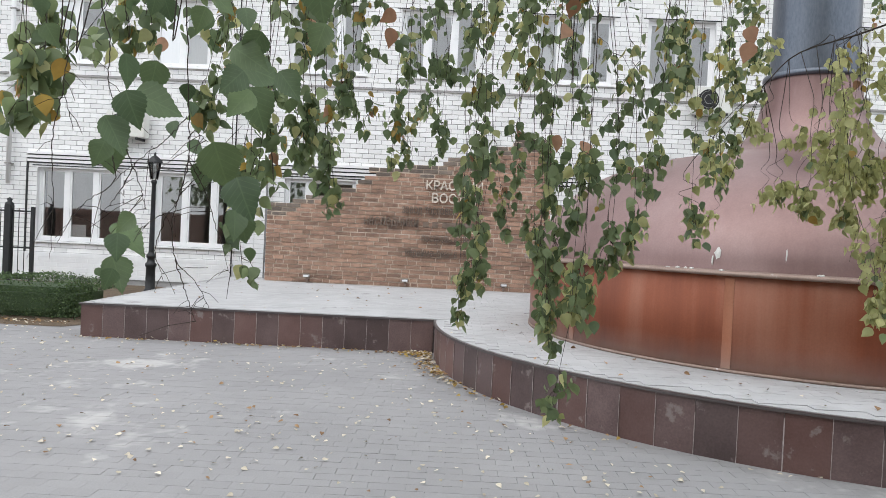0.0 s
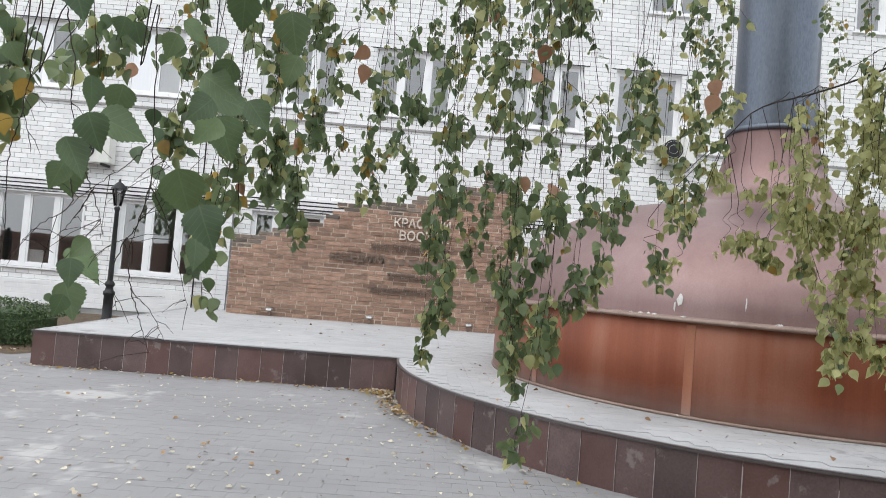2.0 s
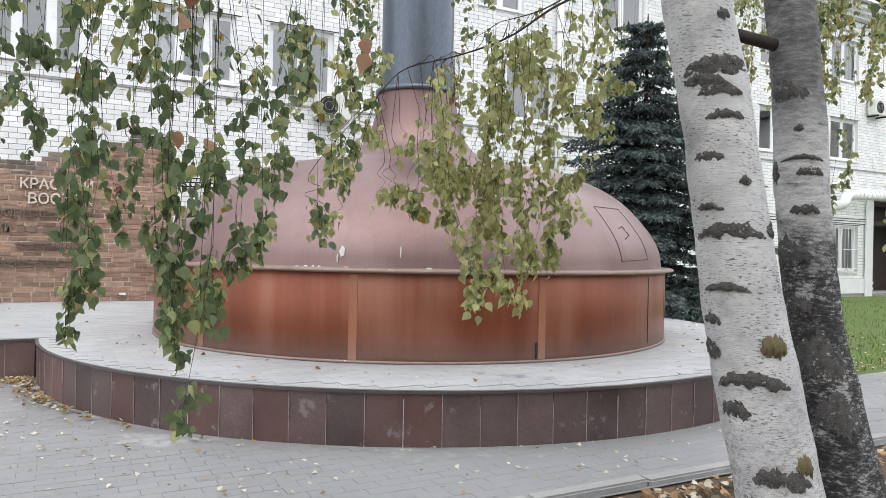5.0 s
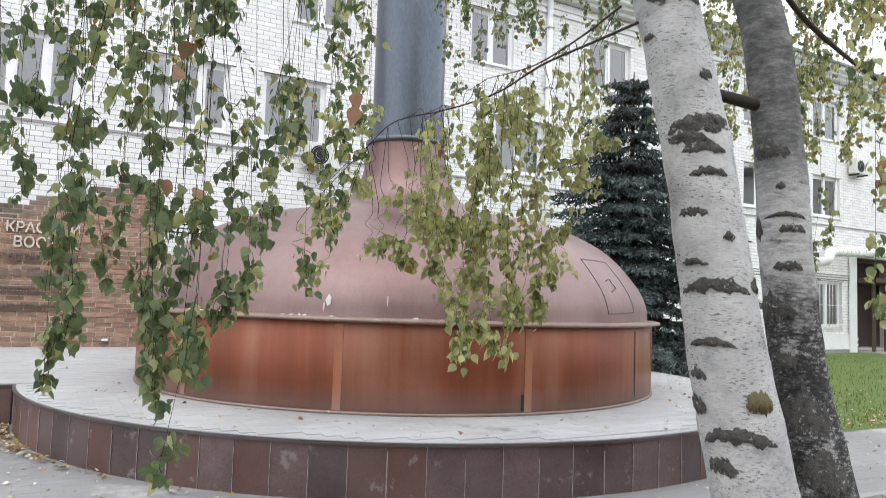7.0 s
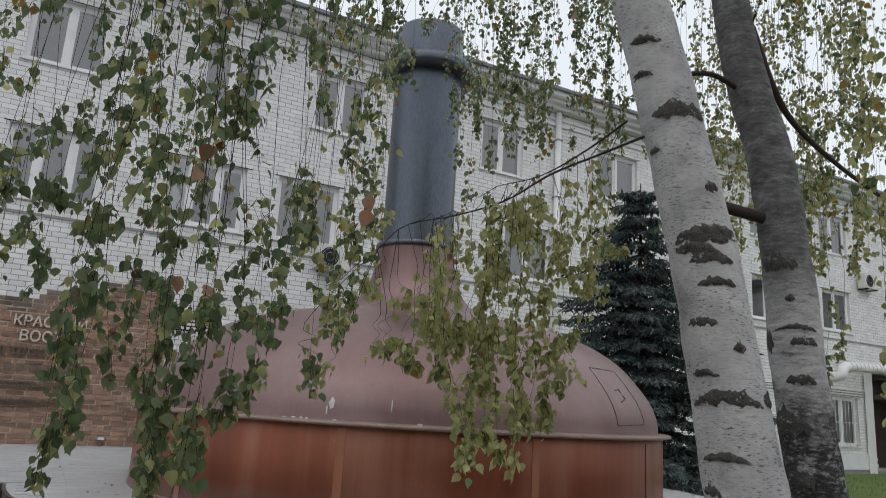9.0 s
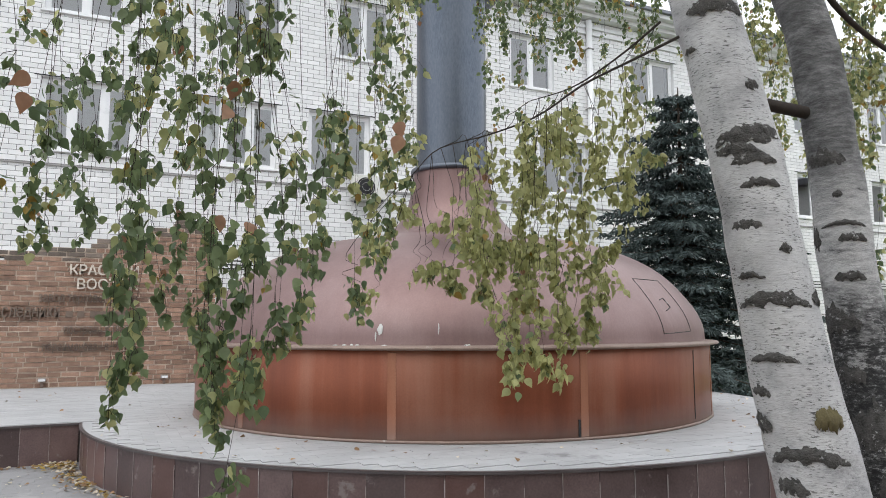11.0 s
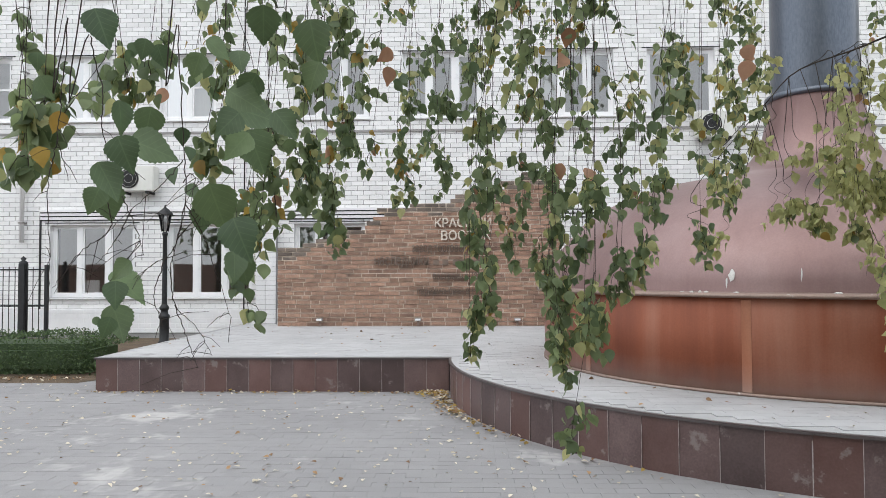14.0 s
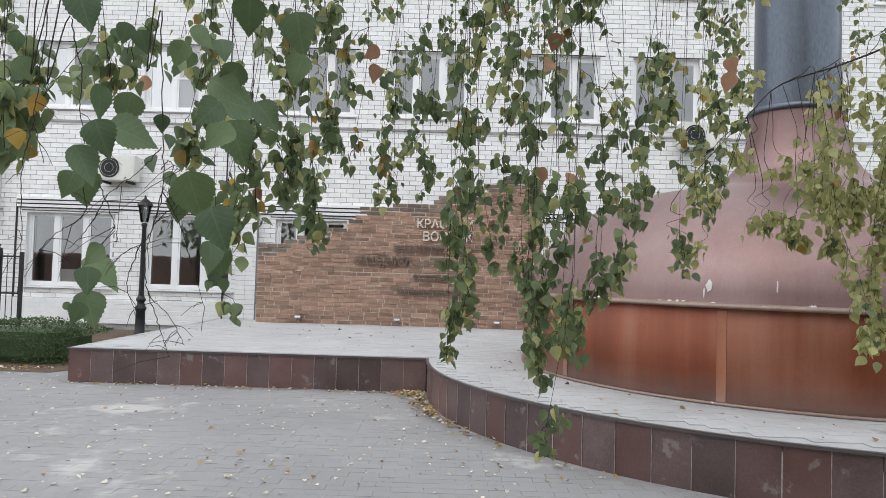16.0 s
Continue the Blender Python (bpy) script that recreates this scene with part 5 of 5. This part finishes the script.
# ---- the blue spruce ----
spruce = thing("spruce_tree", "dark blue-green spruce with drooping branches", "tree", 9.35, 9.75, 0)
part("trunk", (tube([(0, 0, -0.05), (0, 0, 2.5), (0.03, 0, 5.7)], [0.13, 0.08, 0.01], 12), M_FIRBARK), spruce)
rng = random.Random(77)
needle_rows = []
NEEDLE_V = np.array([(0, 0.5, 0), (0, -0.5, 0), (1, -0.25, -0.1), (1, 0.25, -0.1)])
z = 0.2
while z < 5.6:
    reach = 2.65 * (1 - z / 5.9) ** 0.85 + 0.12
    arms = 10 if z < 4 else 6
    twigs = bmesh.new()
    for k in range(arms):
        a = 2 * math.pi * (k + rng.random() * 0.8) / arms
        out = Vector((math.cos(a), math.sin(a), 0))
        side = Vector((-out.y, out.x, 0))
        long = reach * rng.uniform(0.5, 1.3)
        sag = rng.uniform(0.10, 0.26)
        line = glide([(0, 0, z + 0.1), tuple(out * long * 0.5 + Vector((0, 0, z - 0.5 * sag * long))), tuple(out * long + Vector((0, 0, z - sag * long + 0.06)))], 14)
        tube(line, [0.02 * (1 - i / 15) for i in range(14)], 4, twigs, False)
        for j in range(2, 14):
            for sgn in (-1, 1):
                stub = 0.40 * long * (1 - j / 15) * rng.uniform(0.5, 1.0) + 0.10
                way = (out * 0.8 + side * sgn * rng.uniform(0.7, 1.1) + Vector((0, 0, rng.uniform(-0.5, -0.1)))).normalized()
                for q in range(max(2, int(stub / 0.05))):
                    p = line[j] + way * q * 0.05 + Vector((0, 0, rng.uniform(-0.03, 0.02)))
                    for w in range(3):
                        d = (way * 0.8 + Vector((rng.gauss(0, 0.5), rng.gauss(0, 0.5), rng.gauss(-0.25, 0.4)))).normalized()
                        n = d.orthogonal().normalized()
                        n.rotate(Matrix.Rotation(rng.uniform(0, 6.28), 3, d))
                        needle_rows.append((p, (d, n.cross(d) * 0.30, n), rng.uniform(0.06, 0.12), 0))
    part("bough", (twigs, M_FIRBARK), spruce)
    z += 0.25
tagged(part("needles", leaves_mesh("needles", needle_rows, [M_NEEDLE], NEEDLE_V, [(0, 1, 2, 3)]), spruce), kind="stuff")

# ---- trees on the other side of the square, seen in the panes ----
rng = random.Random(55)
for tx, ty, tall in ((-15, -13, 9.0), (-9, -14.5, 10.5), (-3.5, -12.5, 9.5), (3, -14, 11.0), (9, -12.5, 9.5), (15, -14, 10.0)):
    far = thing("leafy_tree", "tall leafy green tree across the square", "tree", tx, ty, 0, group="trees across the square")
    part("trunk", (tube([(0, 0, -0.05), (0.1, 0, tall * 0.5), (0, 0.1, tall * 0.95)], [0.22, 0.14, 0.03], 10), M_FIRBARK), far)
    for k in range(7):
        a = rng.uniform(0, 6.28)
        part("limb", (tube([(0.05, 0, tall * 0.3 + k * 0.7), (1.2 * math.cos(a), 1.2 * math.sin(a), tall * 0.36 + k * 0.75), (2.1 * math.cos(a), 2.1 * math.sin(a), tall * 0.36 + k * 0.8)], [0.07, 0.04, 0.015], 6), M_FIRBARK), far)
    rows = []
    for k in range(1100):
        a, u = rng.uniform(0, 6.28), rng.random()
        z = tall * (0.28 + 0.72 * u)
        r = 2.7 * math.sqrt(rng.random()) * math.sin(math.pi * min(1, 0.25 + 0.72 * u)) * (0.8 + 0.3 * math.sin(3 * a + 9 * u))
        rows.append((Vector((r * math.cos(a), r * math.sin(a), z)), leaf_frame(rng), rng.uniform(0.2, 0.34), 0))
    tagged(part("crown", leaves_mesh("crown", rows, [M_LEAF]), far), kind="stuff")

# ---- hedge ----
hedge = thing("hedge", "low clipped green hedge beside the paving", "hedge", -4.75, 9.2, 0)
part("inner_growth", (box(-9.0, 0.10, 0.0, -0.25, 1.0, 0.40, 0.08), M_HEDGE), hedge)
rng = random.Random(21)
rows = []
for k in range(15000):
    x = -8.6 * rng.random() ** 1.5
    edge = rng.random()
    top = 0.50 + 0.03 * math.sin(x * 5) + rng.gauss(0, 0.014)
    end = min(1, (-x + 0.02) / 0.3)
    if edge < 0.5:
        p = Vector((x, rng.uniform(0.0, 1.05), top * (0.75 + 0.25 * end)))
    else:
        p = Vector((x, 0.05 * noise.noise((x * 4, 0, 0)) + rng.uniform(-0.02, 0.04) + 0.12 * (1 - end), rng.uniform(0.02, top)))
    d = Vector((rng.gauss(0, 1), rng.gauss(-0.5, 1), rng.gauss(0.5, 1))).normalized()
    n = d.orthogonal().normalized()
    n.rotate(Matrix.Rotation(rng.uniform(0, 6.28), 3, d))
    rows.append((p, (d, n.cross(d), n), rng.uniform(0.022, 0.04), 0))
tagged(part("leaves", leaves_mesh("leaves", rows, [M_HEDGE], np.array([(0, 0, 0), (0.5, 0.3, 0.05), (1, 0, 0), (0.5, -0.3, 0.05)]), [(0, 1, 2, 3)]), hedge), kind="stuff")

# ---- grass and fallen leaves ----
rng = random.Random(9)
rows = []
for k in range(9000):
    x, y = 7.9 + 14 * rng.random() ** 1.6, rng.uniform(5.0, 13.5)
    if (x - DX) ** 2 + (y - DY) ** 2 < (PLINTH_R + 0.5) ** 2:
        continue
    d = Vector((rng.gauss(0, 0.35), rng.gauss(0, 0.35), 1)).normalized()
    s = Vector((rng.gauss(0, 1), rng.gauss(0, 1), 0)).normalized()
    rows.append(((x, y, 0.002), (d, s * 0.16, s.cross(d)), rng.uniform(0.05, 0.10), 0))
tagged(new("grass", leaves_mesh("grass", rows, [M_GRASS], np.array([(0, 0.5, 0), (0, -0.5, 0), (1, 0, 0)]), [(0, 1, 2)])), "short green grass of the lawn", "grass", kind="stuff")


def litter(name, label, spots, materials, size=(0.03, 0.055), curl=0.35):
    """Dry leaves that lie about; spots: places on the ground."""
    rows = []
    for x, y, z in spots:
        a = rng.uniform(0, 6.28)
        d = Vector((math.cos(a), math.sin(a), rng.gauss(0, curl * 0.4))).normalized()
        n = Vector((rng.gauss(0, curl), rng.gauss(0, curl), 1))
        n = (n - d * n.dot(d)).normalized()
        sz = rng.uniform(*size)
        rows.append(((x, y, z + 0.006 + abs(d.z) * sz * 0.6 + 0.12 * sz), (d, n.cross(d), n), sz, rng.randrange(len(materials))))
    tagged(new(name, leaves_mesh(name, rows, materials)), label, "leaves", kind="stuff")


def off_plinth(x, y, gap=0.03):
    return (x - DX) ** 2 + (y - DY) ** 2 > (PLINTH_R + gap) ** 2 and not (LX - gap < x < DX and y > LY - gap)


paving_spots = [(x, y, 0.0) for x, y in ((rng.uniform(-8, 9), 3.3 + 6.2 * rng.random()) for k in range(2500)) if off_plinth(x, y) and not (x < -4.6 and y > 8.9)]
litter("fallen_leaves", "pale dry birch leaves scattered over the paving", paving_spots, [M_LITTER, M_LITTER, M_LITTER, M_LITTER, M_LITTER, M_LITTERBROWN], (0.022, 0.044), 0.3)
foot = []
for k in range(330):
    a = math.radians(178 + abs(rng.gauss(0, 15)))
    r = PLINTH_R + 0.04 + abs(rng.gauss(0, 0.09))
    foot.append((DX + r * math.cos(a), DY + r * math.sin(a), 0.01))
foot += [(-0.22 - abs(rng.gauss(0, 0.16)), 7.93 - abs(rng.gauss(0, 0.12)), 0.01) for k in range(160)] + [(rng.uniform(-4.2, -0.2), 7.95 - abs(rng.gauss(0, 0.05)), 0.0) for k in range(120)]
litter("leaf_drift", "drift of yellow-brown dry leaves along the plinth's foot", [p for p in foot if off_plinth(p[0], p[1], 0.02)], [M_LITTER, M_LITTERBROWN, M_LEAFYELLOW])
litter("bed_leaves", "thick brown fallen leaves on the tree bed", [(2.0 + rng.gauss(0, 4.5), 2.9 - 7.0 * rng.random() ** 2.2, -0.015 + 0.02 * rng.random()) for k in range(6500)], [M_LITTERBROWN, M_LITTERBROWN, M_LITTER], (0.04, 0.065), 0.6)
litter("lawn_leaves", "dry leaves lying on the grass", [(7.8 + 5 * rng.random() ** 1.5, 5.0 + 2.5 * rng.random() ** 2, 0.03) for k in range(650)], [M_LITTERBROWN, M_LITTERBROWN, M_LITTER])
litter("plinth_leaves", "few dry leaves lying on the plinth", [(DX + r * math.cos(a), DY + r * math.sin(a), PLINTH_H) for r, a in ((rng.uniform(DRUM_R + 0.05, PLINTH_R - 0.05), math.radians(rng.uniform(175, 350))) for k in range(70))] + [(rng.uniform(-4, 0.3), rng.uniform(8.2, 12.4), PLINTH_H) for k in range(60)], [M_LITTER, M_LITTERBROWN])
litter("hedge_leaves", "dry leaves below the hedge", [(-4.9 - 3 * rng.random(), 9.05 - abs(rng.gauss(0, 0.12)), 0.0) for k in range(160)], [M_LITTERBROWN, M_LITTER])


# ---- pieces: stones, bricks and slabs ----
def blocks(parent, name, rows, material, chosen, label="", rest="rest"):
    """Blocks as parts of their own where chosen says so, the others joined."""
    shared, others = {}, []
    for k, r in enumerate(rows):
        if not chosen(k, r):
            others.append(r)
            continue
        key = tuple(round(r[i + 3] - r[i], 2) for i in range(3))
        if key not in shared:
            w, d, h = key
            b = min(0.004, w / 8, h / 8)
            shared[key] = mesh_of(name, [(b, 0, b), (w - b, 0, b), (w - b, 0, h - b), (b, 0, h - b), (0, b, 0), (w, b, 0), (w, b, h), (0, b, h), (0, d, 0), (w, d, 0), (w, d, h), (0, d, h)],
                                  [(0, 1, 2, 3), (4, 5, 1, 0), (5, 6, 2, 1), (6, 7, 3, 2), (7, 4, 0, 3), (8, 9, 5, 4), (9, 10, 6, 5), (10, 11, 7, 6), (11, 8, 4, 7)], material)
        part(name, shared[key], parent, m=Matrix.Translation(r[:3]))
    if others:
        tagged(part(name + "_" + rest, boxes(name + "_" + rest, others, material), parent, label), kind="stuff")


# curb stones between paving and bed
curb = thing("curb", "grey concrete curb stones along the tree bed", "curb", kind="structure")
for k in range(24):
    x = -9 + k * 0.8
    y = 3.10 - 0.0057 * x
    part("curb_stone", (box(x + 0.004, y - 0.05, -0.12, x + 0.796, y + 0.05, 0.03 + 0.004 * (k % 3), 0.012), M_CONCRETE), curb)

# granite cladding
rng = random.Random(3)
hgt = PLINTH_H - 0.03
flat = boxes("slab", [(0.0015, -0.03, 0.0, 0.2485, 0.0, hgt)], M_GRANITE)
round_slab = boxes("slab", [(0.0015, -0.03, 0.0, 0.2585, 0.0, hgt)], M_GRANITE)
for k in range(16):
    x = LX + k * 0.25
    if x + 0.25 < -0.1:
        part("slab", flat, plinth, m=pose(x, LY + 0.03 + rng.uniform(-0.001, 0.001), 0))
for k in range(20):
    part("slab", flat, plinth, m=pose(LX + 0.028, LY + 0.25 + k * 0.25, 0, 0, 0, -90))
step = math.radians(3.70)
a = math.radians(176.7)
joints = []
while a < math.radians(400):
    part("slab", round_slab, plinth, m=Matrix.Translation((DX + (PLINTH_R - 0.002) * math.cos(a), DY + (PLINTH_R - 0.002) * math.sin(a), 0)) @ pose(0, 0, 0, 0, 0, math.degrees(a) + 90 + math.degrees(step) / 2) @ Matrix.Translation((0, 0.03 + rng.uniform(-0.001, 0.001), 0)))
    joints.append(a)
    a += step
M_LIME = surface("lime_joint", (0.17, 0.14, 0.135), (0.48, 0.44, 0.42), 5, 30, 0.95, stretch=(1, 1, 2))
for k, a in enumerate(joints):
    w = 0.004 if k % 3 else 0.007
    part("joint_streak", boxes("joint_streak", [(-w / 2, -0.0035, 0.0, w / 2, 0.0, hgt * rng.uniform(0.75, 1.0))], M_LIME) if k % 2 == 0 else boxes("joint_streak", [(-0.002, -0.003, 0.0, 0.002, 0.0, hgt)], M_LIME), plinth,
         m=Matrix.Translation((DX + (PLINTH_R + 0.0005) * math.cos(a), DY + (PLINTH_R + 0.0005) * math.sin(a), 0)) @ pose(0, 0, 0, 0, 0, math.degrees(a) + 90))
for k in range(1, 16):
    part("joint_streak", boxes("joint_streak", [(-0.002, -0.004, 0.0, 0.002, 0.0, hgt)], M_LIME), plinth, m=pose(LX + k * 0.25, LY - 0.001, 0))

# small slabs on the plinth's top
top_rows = []
for i in range(90):
    for j in range(52):
        x, y = LX + 0.02 + i * 0.2 + (0.1 if j % 2 else 0), LY + 0.02 - 4.3 + j * 0.1
        cx, cy = x + 0.1, y + 0.05
        disc = (cx - DX) ** 2 + (cy - DY) ** 2
        if (disc < (PLINTH_R - 0.12) ** 2 and disc > (DRUM_R - 0.2) ** 2) or (cx < DX - 2 and cy > LY + 0.05 and disc > (DRUM_R - 0.2) ** 2 and cx > LX + 0.1 and cx < 1.6):
            top_rows.append((x + 0.0008, y + 0.0008, PLINTH_H - 0.02, x + 0.1992, y + 0.0992, PLINTH_H + rng.uniform(-0.0008, 0.0008)))
for i in range(28):
    for j in range(46):
        x, y = LX + 0.02 + i * 0.2 + (0.1 if j % 2 else 0), LY + 0.92 + j * 0.1
        if y + 0.1 < WALL_Y + 0.3 and (x - DX) ** 2 + (y - DY) ** 2 > (DRUM_R + 0.2) ** 2 and y > LY + 0.9:
            top_rows.append((x + 0.0008, y + 0.0008, PLINTH_H - 0.02, x + 0.1992, y + 0.0992, PLINTH_H + rng.uniform(-0.0008, 0.0008)))
tagged(part("top_paver", boxes("top_paver", top_rows, M_SLAB), plinth, "small pale grey paving blocks"), kind="stuff")

# paving of the square
paving = thing("pavement", "grey block paving dusted with sand", "pavement", kind="structure")
part("bedding", mesh_of("bedding", [(-30, 3.15, -0.005), (30, 2.9, -0.005), (30, 16, -0.005), (-30, 16, -0.005)], [(0, 1, 2, 3)], M_JOINT), paving)
pave_rows = []
for i in range(130):
    for j in range(60):
        x, y = -9.5 + i * 0.2 + (0.1 if j % 2 else 0), 3.16 + j * 0.1
        if off_plinth(x + 0.1, y + 0.05, -0.1) and not (x > 7.5 and y > 4.9) and not (x < -4.8 and y > 8.6):
            t = rng.gauss(0, 0.0012)
            pave_rows.append((x + 0.0008, y + 0.0008, -0.05, x + 0.1992, y + 0.0992, 0.3 * t))
near = sorted(range(len(pave_rows)), key=lambda k: (pave_rows[k][0] - 0.5) ** 2 + (pave_rows[k][1] - 3.3) ** 2)[:200]
near = set(near)
flat = boxes("paver", [(0, 0, -0.05, 0.1976, 0.0976, 0)], M_PAVER)
for k in near:
    r = pave_rows[k]
    part("paver", flat, paving, m=pose(r[0], r[1], r[5]))
tagged(part("paver_field", boxes("paver_field", [r for k, r in enumerate(pave_rows) if k not in near], M_PAVER), paving, "grey block pavers"), kind="stuff")

# the old wall's bricks
def on_crest(r):
    return crest((r[0] + r[3]) / 2) - (PLINTH_H + r[5]) < 0.13 + 0.05 * math.sin(r[0] * 7)


blocks(brick_wall, "brick", [r for r in wall_rows if not on_crest(r)], M_OLDBRICK, lambda k, r: -1.9 < r[0] < 0.9 and r[2] < 0.075 * 25 and k % 2 == 0, "weathered brown bricks")
blocks(brick_wall, "crest_brick", [r for r in wall_rows if on_crest(r)], M_CRESTBRICK, lambda k, r: True, "sooty broken bricks of the top courses")

# painted bricks of the facade's base and of the pier
base_rows = [(-11.4 + i * 0.26 + (0.13 if k % 2 else 0) + 0.003, -0.052, 0.102 + k * 0.0995 + 0.003, -11.4 + (i + 1) * 0.26 + (0.13 if k % 2 else 0) - 0.003, -0.04, 0.102 + (k + 1) * 0.0995 - 0.003) for k in range(5) for i in range(139)]
blocks(facade, "painted_brick", base_rows + [(-4.36 + i * 0.21 + 0.003, -0.147, k * 0.098 + 0.003, -4.36 + (i + 1) * 0.21 - 0.003, -0.135, (k + 1) * 0.098 - 0.003) for k in range(25) for i in range(2)], M_WHITEPAINT, lambda k, r: -9.0 < r[0] < -4.4, "white-painted base bricks")

# the facade's bricks
rng = random.Random(14)
FC, FL = 0.098, 0.26
facade_rows = []
for k in range(int((FTOP - 0.6) / FC)):
    z = 0.602 + k * FC
    x = -11.5 + (0.13 if k % 2 else 0)
    while x < F1:
        w = FL
        x0, x1, z0, z1 = x + 0.005, x + w - 0.005, z + 0.005, z + FC - 0.005
        for ox0, oz0, ox1, oz1, n in HOLES:
            if oz0 < (z0 + z1) / 2 < oz1 and x1 > ox0 and x0 < ox1:
                if x0 < ox0:
                    x1 = min(x1, ox0)
                elif x1 > ox1:
                    x0 = max(x0, ox1)
                else:
                    x1 = x0
        if x1 - x0 > 0.03:
            facade_rows.append((x0, rng.gauss(0, 0.0015), z0, x1, 0.05, z1))
        x += w
blocks(facade, "brick", facade_rows, M_WHITEBRICK, lambda k, r: -2.6 < r[0] < 0.9 and 2.6 < r[2] < 4.2, "white silicate bricks", "field")
